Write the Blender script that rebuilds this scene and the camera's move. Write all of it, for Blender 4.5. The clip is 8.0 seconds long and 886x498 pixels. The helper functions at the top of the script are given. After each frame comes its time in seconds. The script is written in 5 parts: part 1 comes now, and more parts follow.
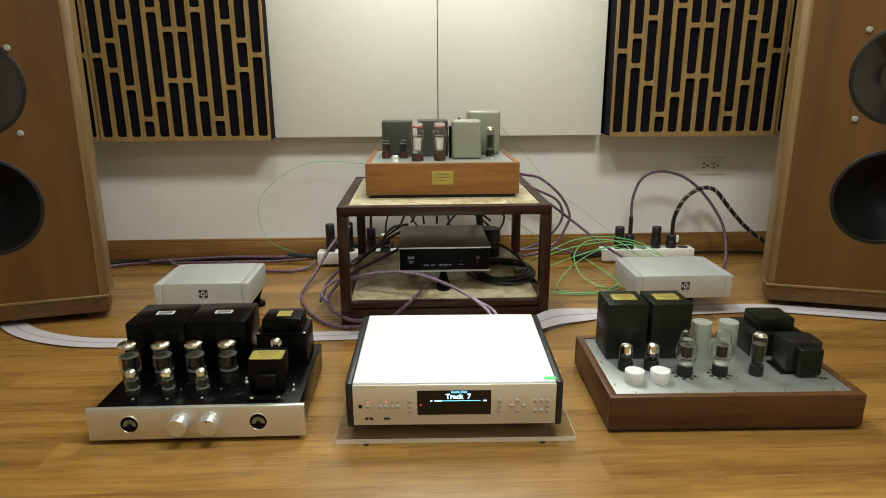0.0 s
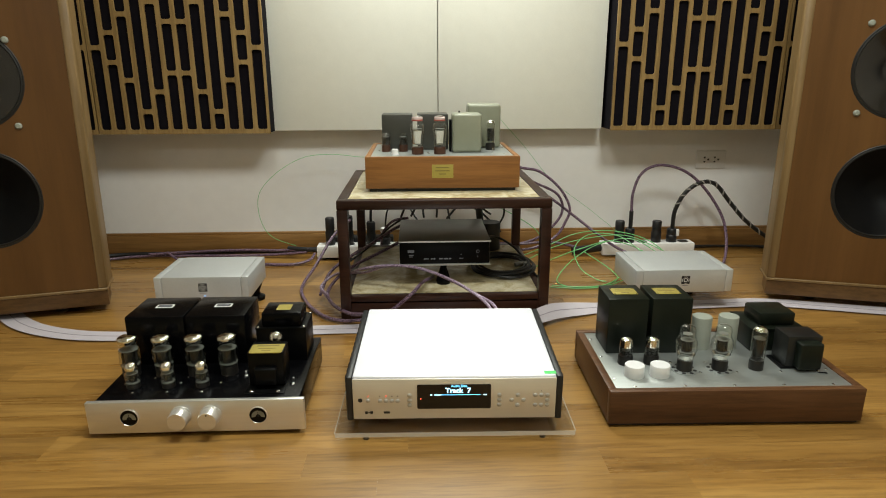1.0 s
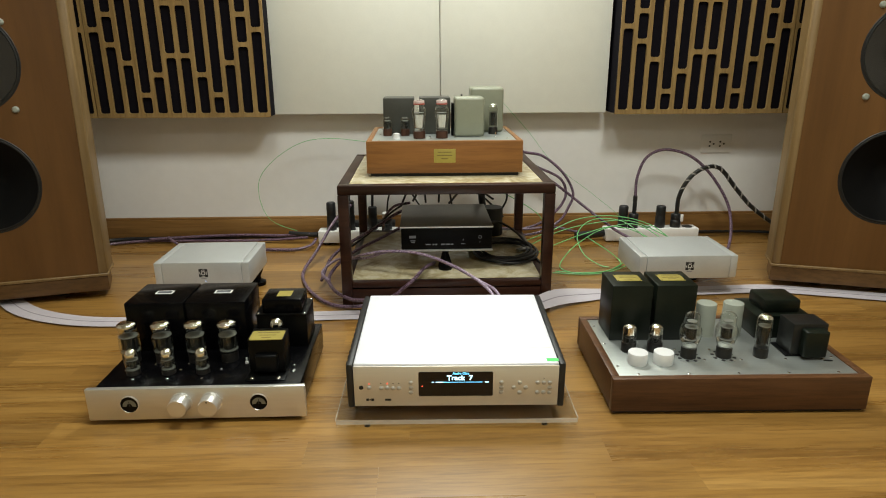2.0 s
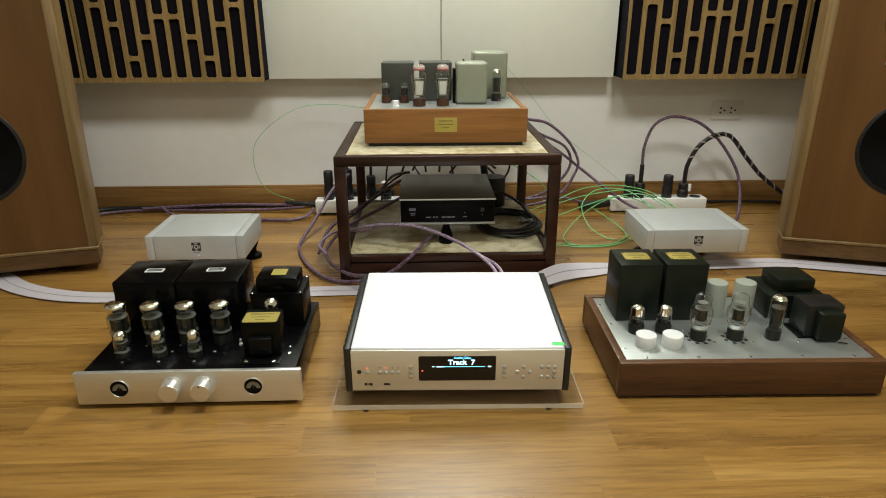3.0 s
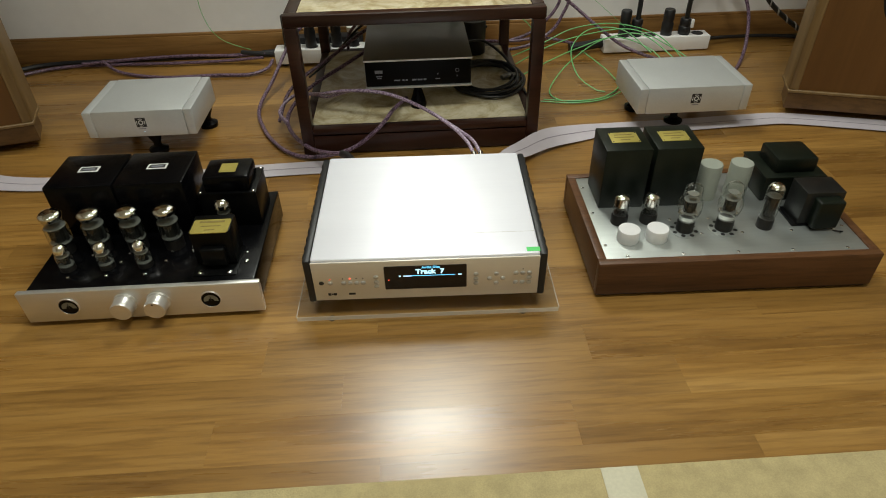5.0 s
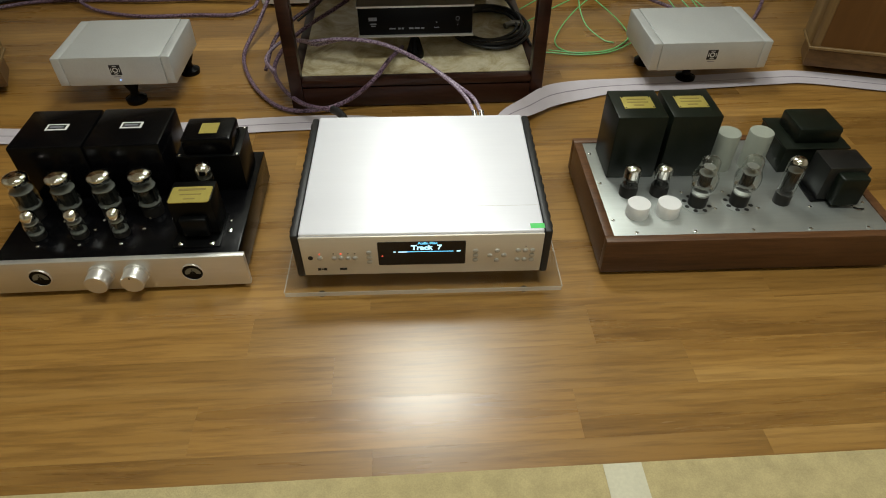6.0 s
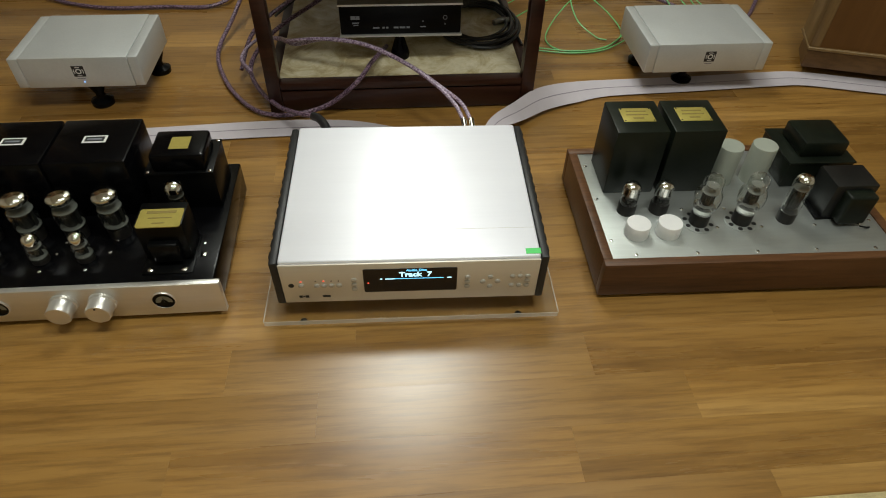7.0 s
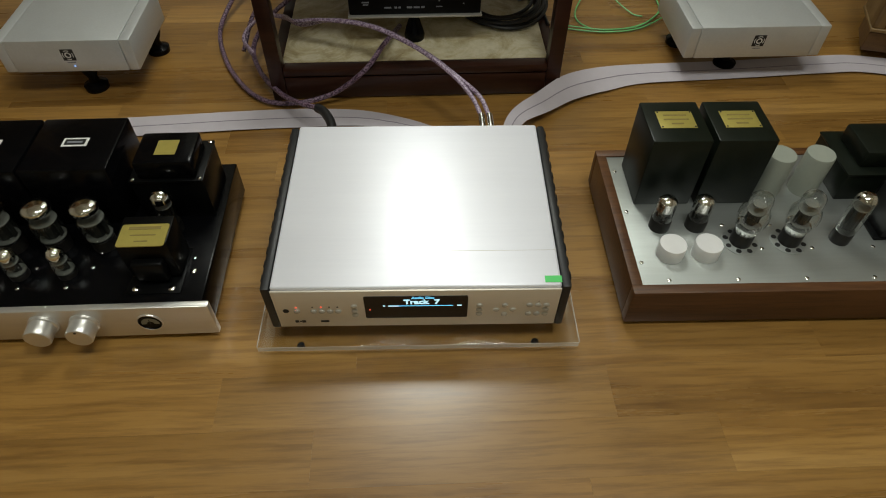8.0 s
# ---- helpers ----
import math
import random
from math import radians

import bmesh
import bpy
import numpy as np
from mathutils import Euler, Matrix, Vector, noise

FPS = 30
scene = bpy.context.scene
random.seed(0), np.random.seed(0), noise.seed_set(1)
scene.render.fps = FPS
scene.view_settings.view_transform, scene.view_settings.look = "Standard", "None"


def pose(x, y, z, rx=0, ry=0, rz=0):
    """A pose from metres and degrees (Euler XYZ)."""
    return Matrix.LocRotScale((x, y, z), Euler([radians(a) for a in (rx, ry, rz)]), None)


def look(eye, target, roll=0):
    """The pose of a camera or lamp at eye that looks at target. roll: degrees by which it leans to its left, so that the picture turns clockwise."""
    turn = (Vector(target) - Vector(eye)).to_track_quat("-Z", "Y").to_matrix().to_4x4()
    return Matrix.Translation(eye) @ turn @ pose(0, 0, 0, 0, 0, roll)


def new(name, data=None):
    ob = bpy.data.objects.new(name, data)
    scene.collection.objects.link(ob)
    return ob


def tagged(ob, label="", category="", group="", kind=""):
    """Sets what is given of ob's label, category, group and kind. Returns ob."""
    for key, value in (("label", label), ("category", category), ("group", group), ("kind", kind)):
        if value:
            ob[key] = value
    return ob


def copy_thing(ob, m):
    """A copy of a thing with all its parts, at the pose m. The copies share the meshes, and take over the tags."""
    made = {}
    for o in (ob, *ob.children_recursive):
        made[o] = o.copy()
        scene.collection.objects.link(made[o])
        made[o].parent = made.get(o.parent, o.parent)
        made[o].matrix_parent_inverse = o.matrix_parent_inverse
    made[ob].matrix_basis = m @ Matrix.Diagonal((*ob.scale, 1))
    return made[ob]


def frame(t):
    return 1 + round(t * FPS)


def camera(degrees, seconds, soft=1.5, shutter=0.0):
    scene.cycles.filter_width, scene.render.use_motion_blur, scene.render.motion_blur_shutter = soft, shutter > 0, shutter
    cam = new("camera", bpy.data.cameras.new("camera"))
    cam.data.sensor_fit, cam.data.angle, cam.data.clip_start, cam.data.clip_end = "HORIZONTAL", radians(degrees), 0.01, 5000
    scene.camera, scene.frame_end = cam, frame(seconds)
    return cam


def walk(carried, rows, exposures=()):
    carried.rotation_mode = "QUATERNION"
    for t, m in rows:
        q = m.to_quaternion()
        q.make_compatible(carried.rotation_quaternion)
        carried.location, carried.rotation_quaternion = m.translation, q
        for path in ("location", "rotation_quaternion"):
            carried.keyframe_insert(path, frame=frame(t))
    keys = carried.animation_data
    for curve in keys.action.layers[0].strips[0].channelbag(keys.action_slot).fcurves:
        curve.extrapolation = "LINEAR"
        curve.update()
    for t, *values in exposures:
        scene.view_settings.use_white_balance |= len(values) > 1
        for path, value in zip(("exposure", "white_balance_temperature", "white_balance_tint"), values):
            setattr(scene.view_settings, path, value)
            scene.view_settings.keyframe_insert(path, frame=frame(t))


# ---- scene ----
cam = camera(70.5, 8.0, soft=1.0)
PATH = [
    (0, (0.136, 0.319, 0.753), (0.207, 2.248, 0.229), -0.3),
    (0.5, (0.137, 0.322, 0.751), (0.208, 2.248, 0.218), -0.5),
    (1, (0.135, 0.323, 0.753), (0.207, 2.246, 0.209), -0.2),
    (1.5, (0.134, 0.328, 0.755), (0.208, 2.245, 0.191), -0.2),
    (1.7, (0.137, 0.330, 0.752), (0.208, 2.246, 0.182), -0.2),
    (2.8, (0.137, 0.398, 0.764), (0.188, 2.274, 0.073), -0.2),
    (3, (0.137, 0.413, 0.768), (0.199, 2.281, 0.059), -0.1),
    (3.5, (0.14, 0.447, 0.769), (0.232, 2.299, 0.02), -0.5),
    (4, (0.143, 0.495, 0.782), (0.235, 2.315, -0.044), 0.5),
    (4.5, (0.158, 0.543, 0.835), (0.247, 2.275, -0.161), 0.7),
    (5, (0.197, 0.603, 0.864), (0.265, 2.180, -0.363), -1.4),
    (5.2, (0.205, 0.626, 0.87), (0.265, 2.174, -0.395), -1.5),
    (6.3, (0.184, 0.736, 0.866), (0.29, 2.150, -0.545), 1.1),
    (6.5, (0.18, 0.757, 0.871), (0.301, 2.157, -0.552), 1.6),
    (7, (0.186, 0.810, 0.875), (0.324, 2.209, -0.547), 1.5),
    (7.5, (0.212, 0.895, 0.871), (0.311, 2.257, -0.59), 1.5),
    (8, (0.216, 0.958, 0.871), (0.277, 2.259, -0.647), 0.3),
]
EXPOSURES = [(0.0, -0.07), (1.5, -0.06), (3.0, -0.07), (3.5, -0.07), (4.0, -0.08), (4.5, -0.25), (5.0, -0.54), (6.5, -0.57), (7.0, -0.64), (7.5, -0.78), (8.0, -0.98)]
walk(cam, [(t, look(eye, target, roll)) for t, eye, target, roll in PATH], EXPOSURES)

# ---- world, lights ----
world = bpy.data.worlds.new("world")
scene.world = world
world.use_nodes = True
world.node_tree.nodes["Background"].inputs[0].default_value = (0.9, 0.95, 1.0, 1)
world.node_tree.nodes["Background"].inputs[1].default_value = 0.02


def area_lamp(name, x, y, z, sx, sy, watts, color, tilt=(0, 0, 0)):
    d = bpy.data.lights.new(name, "AREA")
    d.shape, d.size, d.size_y, d.energy, d.color = "RECTANGLE", sx, sy, watts, color
    ob = new(name, d)
    ob.matrix_world = pose(x, y, z, *tilt)
    return ob


WARM = (0.93, 0.965, 0.89)
# one wall washer over the white panels, four unseen ceiling panels added as fill
area_lamp("wall_washer_lamp", 0.22, 2.66, 2.00, 0.48, 0.28, 24.5, WARM, (-10, 0, 0))
FILL_SPOTS = [(-0.16, 1.15), (0.80, 1.15), (-0.55, -1.0), (0.97, -1.0)]
for lx, ly in FILL_SPOTS:
    power = 9 if ly < 0 else 18 if lx < 0 else 34
    area_lamp("ceiling_fill_lamp", lx, ly, 2.372, 0.5, 0.5, power, WARM)


# ---- materials ----
def material(name, color=(0.8, 0.8, 0.8), rough=0.5, metal=0.0, spec=0.5, coat=0.0):
    m = bpy.data.materials.new(name)
    m.use_nodes = True
    b = m.node_tree.nodes["Principled BSDF"]
    b.inputs["Base Color"].default_value = (*color, 1)
    b.inputs["Roughness"].default_value = rough
    b.inputs["Metallic"].default_value = metal
    b.inputs["Specular IOR Level"].default_value = spec
    b.inputs["Coat Weight"].default_value = coat
    b.inputs["Coat Roughness"].default_value = 0.12
    return m


class Nodes:
    """Short hand for building node trees."""

    def __init__(self, m):
        self.t = m.node_tree
        self.bsdf = self.t.nodes["Principled BSDF"]

    def add(self, kind, **values):
        n = self.t.nodes.new(kind)
        for k, v in values.items():
            n.inputs[k.replace("_", " ")].default_value = v
        return n

    def link(self, a, b):
        self.t.links.new(a, b)

    def coords(self, scale, rot=(0, 0, 0), shuffle=False):
        c = self.t.nodes.new("ShaderNodeTexCoord")
        mp = self.t.nodes.new("ShaderNodeMapping")
        mp.inputs["Scale"].default_value = scale
        mp.inputs["Rotation"].default_value = rot
        self.link(c.outputs["Object"], mp.inputs["Vector"])
        if shuffle:
            info = self.t.nodes.new("ShaderNodeObjectInfo")
            comb = self.t.nodes.new("ShaderNodeMath")
            comb.operation = "MULTIPLY"
            comb.inputs[1].default_value = 37.0
            self.link(info.outputs["Random"], comb.inputs[0])
            self.link(comb.outputs[0], mp.inputs["Location"])
        return mp.outputs["Vector"]

    def noise(self, vec, scale, detail=4.0, rough=0.55, distort=0.0):
        n = self.add("ShaderNodeTexNoise", Scale=scale, Detail=detail, Roughness=rough, Distortion=distort)
        self.link(vec, n.inputs["Vector"])
        return n.outputs["Fac"]

    def ramp(self, fac, stops):
        r = self.t.nodes.new("ShaderNodeValToRGB")
        e = r.color_ramp.elements
        e[0].position, e[0].color = stops[0][0], (*stops[0][1], 1)
        e[1].position, e[1].color = stops[-1][0], (*stops[-1][1], 1)
        for p, c in stops[1:-1]:
            k = e.new(p)
            k.color = (*c, 1)
        self.link(fac, r.inputs["Fac"])
        return r.outputs["Color"]

    def mix(self, a, b, fac, mode="MIX"):
        n = self.t.nodes.new("ShaderNodeMixRGB")
        n.blend_type = mode
        for v, i in ((fac, 0), (a, 1), (b, 2)):
            if isinstance(v, (int, float)):
                n.inputs[i].default_value = v
            elif isinstance(v, tuple):
                n.inputs[i].default_value = (*v, 1)
            else:
                self.link(v, n.inputs[i])
        return n.outputs[0]

    def spread(self, fac, lo, hi):
        n = self.t.nodes.new("ShaderNodeMapRange")
        n.inputs["To Min"].default_value, n.inputs["To Max"].default_value = lo, hi
        self.link(fac, n.inputs["Value"])
        return n.outputs[0]

    def bump(self, fac, strength, distance=0.001):
        n = self.add("ShaderNodeBump", Strength=strength, Distance=distance)
        self.link(fac, n.inputs["Height"])
        self.link(n.outputs[0], self.bsdf.inputs["Normal"])

    def color(self, c):
        self.link(c, self.bsdf.inputs["Base Color"])

    def rough(self, c):
        self.link(c, self.bsdf.inputs["Roughness"])


def grainy(name, color, rough, metal=0.0, amount=0.12, scale=60.0, bump=0.05, spec=0.5, coat=0.0, stretch=(1, 1, 1)):
    """A plain surface with fine mottling, a broad tone drift and slight relief."""
    m = material(name, color, rough, metal, spec, coat)
    n = Nodes(m)
    v = n.coords(stretch)
    fine, broad = n.noise(v, scale, 5), n.noise(v, scale * 0.08, 2)
    dark = tuple(c * (1 - amount) for c in color)
    lite = tuple(min(1, c * (1 + amount)) for c in color)
    c = n.ramp(fine, [(0.3, dark), (0.7, lite)])
    n.color(n.mix(c, n.ramp(broad, [(0.3, dark), (0.7, lite)]), 0.5))
    n.rough(n.spread(broad, max(0.02, rough - 0.06), min(1, rough + 0.06)))
    if bump:
        n.bump(fine, bump)
    return m


def wood(name, dark, mid, lite, rough=0.4, axis=0, grain=30.0, tone=0.0, spec=0.4, coat=0.0, fine=4.5, streak=0.35):
    """Wood with grain along one axis; tone: how much whole pieces differ."""
    m = material(name, mid, rough, 0, spec, coat)
    n = Nodes(m)
    s = [1.0, 1.0, 1.0]
    s[axis] = 0.07
    v = n.coords(tuple(s), shuffle=tone > 0)
    f1 = n.noise(v, grain, 6, 0.62, 0.4)
    f2 = n.noise(v, grain * fine, 5, 0.65, 0.2)
    f3 = n.noise(v, grain * 0.22, 2)
    c = n.ramp(f1, [(0.28, dark), (0.5, mid), (0.74, lite)])
    c = n.mix(c, n.ramp(f2, [(0.36, tuple(0.55 * x + 0.1 for x in mid)), (0.56, (1, 1, 1))]), streak, "MULTIPLY")
    c = n.mix(c, n.ramp(f3, [(0.3, (0.72, 0.70, 0.68)), (0.7, (1.15, 1.13, 1.1))]), 0.55, "MULTIPLY")
    if tone:
        info = n.t.nodes.new("ShaderNodeObjectInfo")
        c = n.mix(c, n.ramp(info.outputs["Random"], [(0.0, (1 - tone, 1 - tone * 1.1, 1 - tone * 1.2)), (0.55, (1, 1, 1)), (1.0, (1 + tone * 0.6, 1 + tone * 0.6, 1 + tone * 0.6))]), 1.0, "MULTIPLY")
    n.color(c)
    n.rough(n.spread(f1, rough - 0.07, rough + 0.08))
    n.bump(f2, 0.06, 0.0006)
    return m


def glowing(name, color, strength):
    m = material(name, color, 0.4)
    b = m.node_tree.nodes["Principled BSDF"]
    b.inputs["Emission Color"].default_value = (*color, 1)
    b.inputs["Emission Strength"].default_value = strength
    return m


def clear(name, tint, rough=0.02, gloss=1.0, edge=0.35):
    """Thin glass: seen through, with a sheen that grows towards the rim."""
    m = bpy.data.materials.new(name)
    m.use_nodes = True
    t = m.node_tree
    t.nodes.remove(t.nodes["Principled BSDF"])
    out = t.nodes["Material Output"]
    tr, gl, mx = t.nodes.new("ShaderNodeBsdfTransparent"), t.nodes.new("ShaderNodeBsdfGlossy"), t.nodes.new("ShaderNodeMixShader")
    lw, pw, ma = t.nodes.new("ShaderNodeLayerWeight"), t.nodes.new("ShaderNodeMath"), t.nodes.new("ShaderNodeMath")
    lw.inputs["Blend"].default_value = 0.5
    pw.operation, ma.operation = "POWER", "MULTIPLY_ADD"
    pw.inputs[1].default_value = 2.4
    ma.inputs[1].default_value, ma.inputs[2].default_value = edge * 2.8, 0.045
    t.links.new(lw.outputs["Facing"], pw.inputs[0])
    t.links.new(pw.outputs[0], ma.inputs[0])
    tr.inputs[0].default_value = (*tint, 1)
    gl.inputs[0].default_value = (gloss, gloss, gloss, 1)
    gl.inputs["Roughness"].default_value = rough
    t.links.new(ma.outputs[0], mx.inputs[0])
    t.links.new(tr.outputs[0], mx.inputs[1])
    t.links.new(gl.outputs[0], mx.inputs[2])
    t.links.new(mx.outputs[0], out.inputs[0])
    return m


M_FLOOR = wood("teak_floor", (0.198, 0.097, 0.022), (0.312, 0.165, 0.039), (0.390, 0.221, 0.060), 0.28, 0, 11.0, 0.13, 0.9, 0.0, 9.0, 0.42)
M_SUBFLOOR = material("floor_joint", (0.20, 0.105, 0.03), 0.7)
M_SKIRT = wood("skirting_wood", (0.20, 0.098, 0.030), (0.31, 0.165, 0.052), (0.39, 0.22, 0.08), 0.38, 0, 12.0)
M_WALL = grainy("wall_paint", (0.90, 0.885, 0.865), 0.7, amount=0.035, scale=22, bump=0.05)
M_ROOM = grainy("room_paint", (0.55, 0.50, 0.42), 0.8, amount=0.05, scale=18, bump=0.04)
M_CEIL = grainy("ceiling_paint", (0.80, 0.79, 0.76), 0.8, amount=0.03, scale=20, bump=0.03)
M_PANEL = grainy("panel_fabric", (0.86, 0.855, 0.775), 0.75, amount=0.025, scale=260, bump=0.10)
M_SEAM = material("panel_side", (0.30, 0.29, 0.25), 0.8)
M_LATTICE = wood("lattice_wood", (0.25, 0.160, 0.058), (0.315, 0.205, 0.077), (0.37, 0.25, 0.10), 0.5, 2, 22.0)
M_FOAM = grainy("acoustic_foam", (0.007, 0.006, 0.009), 0.95, amount=0.3, scale=300, bump=0.25, spec=0.1)
M_CARPET = grainy("carpet_pile", (0.43, 0.355, 0.185), 0.95, amount=0.20, scale=420, bump=0.8, spec=0.1)
M_TAPE = grainy("carpet_patch", (0.56, 0.53, 0.40), 0.8, amount=0.10, scale=200, bump=0.2)
M_RACK = wood("rosewood", (0.016, 0.0055, 0.0035), (0.030, 0.010, 0.006), (0.048, 0.017, 0.010), 0.33, 0, 30.0)
M_MARBLE = material("marble", (0.6, 0.56, 0.45), 0.22)
_n = Nodes(M_MARBLE)
_v = _n.coords((1, 1, 1))
_a = _n.noise(_v, 9.0, 8, 0.68, 1.6)
_b = _n.noise(_v, 38.0, 5, 0.6, 0.6)
_c = _n.ramp(_a, [(0.30, (0.31, 0.24, 0.12)), (0.46, (0.49, 0.42, 0.26)), (0.56, (0.60, 0.54, 0.38)), (0.75, (0.68, 0.63, 0.48))])
_n.color(_n.mix(_c, _n.ramp(_b, [(0.3, (0.72, 0.70, 0.66)), (0.65, (1, 1, 1))]), 0.7, "MULTIPLY"))
M_WALNUT = wood("speaker_walnut", (0.104, 0.046, 0.0125), (0.136, 0.062, 0.0170), (0.168, 0.079, 0.0230), 0.42, 2, 7.0, streak=0.12)
M_PLINTH = wood("speaker_plinth_wood", (0.095, 0.048, 0.017), (0.125, 0.066, 0.024), (0.155, 0.085, 0.033), 0.42, 0, 20.0)
M_WALNUT_EDGE = wood("speaker_edge_wood", (0.165, 0.102, 0.040), (0.220, 0.140, 0.057), (0.270, 0.176, 0.075), 0.42, 2, 16.0, streak=0.2)
M_MAHOGANY = wood("mahogany", (0.074, 0.030, 0.0110), (0.108, 0.0465, 0.0175), (0.138, 0.062, 0.025), 0.42, 0, 34.0)
M_CHERRY = wood("cherry_wood", (0.238, 0.102, 0.028), (0.270, 0.118, 0.034), (0.298, 0.134, 0.041), 0.38, 0, 14.0)
M_SILVER = grainy("brushed_silver", (0.72, 0.71, 0.68), 0.30, 0.75, amount=0.05, scale=160, bump=0.02, stretch=(0.05, 1, 1))
# Paler, bluer than the front: part of the mirrored white wall is coloured in.
M_PLAYER = grainy("satin_silver_lit_top", (0.90, 0.91, 0.99), 0.42, 0.32, amount=0.02, scale=240, bump=0.0, stretch=(0.04, 1, 1))
_n = Nodes(M_PLAYER)
_n.bsdf.inputs["Anisotropic"].default_value = 0.75
_t = _n.add("ShaderNodeCombineXYZ", X=0.0, Y=1.0, Z=0.0)
_n.link(_t.outputs[0], _n.bsdf.inputs["Tangent"])
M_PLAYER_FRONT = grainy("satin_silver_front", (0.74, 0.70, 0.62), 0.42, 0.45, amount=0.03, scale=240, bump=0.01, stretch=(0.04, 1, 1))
M_ALU = grainy("anodised_aluminium", (0.60, 0.62, 0.62), 0.42, 0.45, amount=0.05, scale=200, bump=0.02)
M_ALU_DARK = grainy("dark_grey_metal", (0.20, 0.195, 0.18), 0.36, 0.7, amount=0.06, scale=200, bump=0.02)
M_PLATE = grainy("aluminium_plate", (0.41, 0.435, 0.42), 0.40, 0.75, amount=0.07, scale=180, bump=0.02, stretch=(0.06, 1, 1))
M_BLACK_GLOSS = grainy("black_lacquer", (0.0022, 0.0022, 0.0027), 0.20, amount=0.2, scale=60, bump=0.0, spec=0.12)
M_BLACK = grainy("black_paint", (0.0026, 0.0028, 0.003), 0.32, amount=0.2, scale=200, bump=0.05, spec=0.14)
M_DARK_GREEN = grainy("green_black_paint", (0.0075, 0.0105, 0.0070), 0.34, amount=0.25, scale=90, bump=0.05, spec=0.24)
M_CORE = grainy("core_laminations", (0.009, 0.0095, 0.009), 0.4, amount=0.35, scale=500, bump=0.2, stretch=(0.05, 0.05, 1))
M_GREY_CAN = grainy("grey_green_enamel", (0.255, 0.265, 0.195), 0.34, amount=0.05, scale=60, bump=0.02)
M_GREY_BOX = grainy("dark_grey_can", (0.046, 0.046, 0.038), 0.40, amount=0.12, scale=90, bump=0.04)
M_CAN_WHITE = grainy("pale_can", (0.29, 0.31, 0.265), 0.42, amount=0.05, scale=70, bump=0.02)
M_WHITE_KNOB = grainy("pale_metal_knob", (0.88, 0.88, 0.88), 0.38, 0.25, amount=0.03, scale=90, bump=0.0)
M_GOLD = grainy("brass_plate", (0.46, 0.38, 0.095), 0.40, 0.45, amount=0.08, scale=150, bump=0.02)
M_GOLD_INK = material("plate_ink", (0.22, 0.165, 0.04), 0.6)
M_BUTTON = grainy("button_metal", (0.50, 0.48, 0.43), 0.4, 0.5, amount=0.05, scale=80, bump=0.0)
M_CHROME = material("chrome", (0.85, 0.85, 0.84), 0.10, 1.0)
M_GETTER = material("tube_getter", (0.93, 0.92, 0.90), 0.10, 1.0)
M_TUBE_BASE = grainy("tube_base_black", (0.012, 0.011, 0.010), 0.35, amount=0.2, scale=80, bump=0.02)
M_TUBE_BROWN = grainy("tube_base_brown", (0.060, 0.024, 0.013), 0.35, amount=0.2, scale=80, bump=0.02)
M_ANODE = grainy("tube_anode", (0.030, 0.031, 0.029), 0.45, 0.4, amount=0.2, scale=150, bump=0.05)
M_PLATE_BRIGHT = grainy("bright_anode", (0.82, 0.81, 0.77), 0.35, 0.1, amount=0.15, scale=120, bump=0.1)
M_PALE_CAP = grainy("pale_tube_cap", (0.66, 0.52, 0.50), 0.25, amount=0.06, scale=80, bump=0.0)
M_RED_BAND = material("red_band", (0.40, 0.08, 0.06), 0.4)
M_MICA = grainy("mica_disc", (0.17, 0.175, 0.16), 0.4, amount=0.1, scale=200, bump=0.0)
M_GLASS = clear("tube_glass", (0.965, 0.975, 0.96), edge=0.34)
M_GLASS_SMOKE = clear("smoked_tube_glass", (0.90, 0.91, 0.89), edge=0.28)
M_ACRYLIC = clear("acrylic", (0.985, 0.99, 0.985), 0.05, edge=0.10)
# Pale, half see-through: paints the glint along the clear plate's edges.
M_EDGE_GLINT = grainy("acrylic_edge_glint", (0.80, 0.79, 0.74), 0.22, amount=0.25, scale=14, bump=0.0, stretch=(0.4, 1, 1))
M_EDGE_GLINT.node_tree.nodes["Principled BSDF"].inputs["Alpha"].default_value = 0.40
M_DISPLAY = material("display_glass", (0.004, 0.004, 0.006), 0.16)
M_TEXT = glowing("display_text", (0.16, 0.66, 1.0), 1.6)
M_TEXT_WHITE = glowing("display_text_bright", (0.50, 0.86, 1.0), 2.0)
M_RED = glowing("red_led", (1.0, 0.10, 0.05), 2.5)
M_BLUE = glowing("blue_led", (0.15, 0.35, 1.0), 6.0)
M_INK = material("black_ink", (0.012, 0.012, 0.012), 0.5)
M_WHITE_INK = material("white_ink", (0.72, 0.72, 0.70), 0.5)
M_GREY_INK = material("grey_ink", (0.22, 0.23, 0.26), 0.5)
M_GREEN = grainy("green_sticker", (0.10, 0.62, 0.16), 0.6, amount=0.05, scale=60, bump=0.0)
M_DIAL = grainy("meter_dial", (0.19, 0.185, 0.145), 0.3, amount=0.3, scale=90, bump=0.0)
M_PLASTIC = grainy("black_plastic", (0.012, 0.012, 0.013), 0.45, amount=0.2, scale=150, bump=0.05)
M_WHITE_PLASTIC = grainy("white_plastic", (0.86, 0.85, 0.83), 0.42, amount=0.04, scale=60, bump=0.0)
M_RIBBON = grainy("ribbon_film", (0.52, 0.48, 0.52), 0.38, amount=0.06, scale=40, bump=0.03)
M_RIBBON_SEAM = material("ribbon_seam", (0.26, 0.23, 0.27), 0.5)
M_GREEN_WIRE = grainy("green_wire", (0.16, 0.50, 0.18), 0.4, amount=0.1, scale=90, bump=0.0)
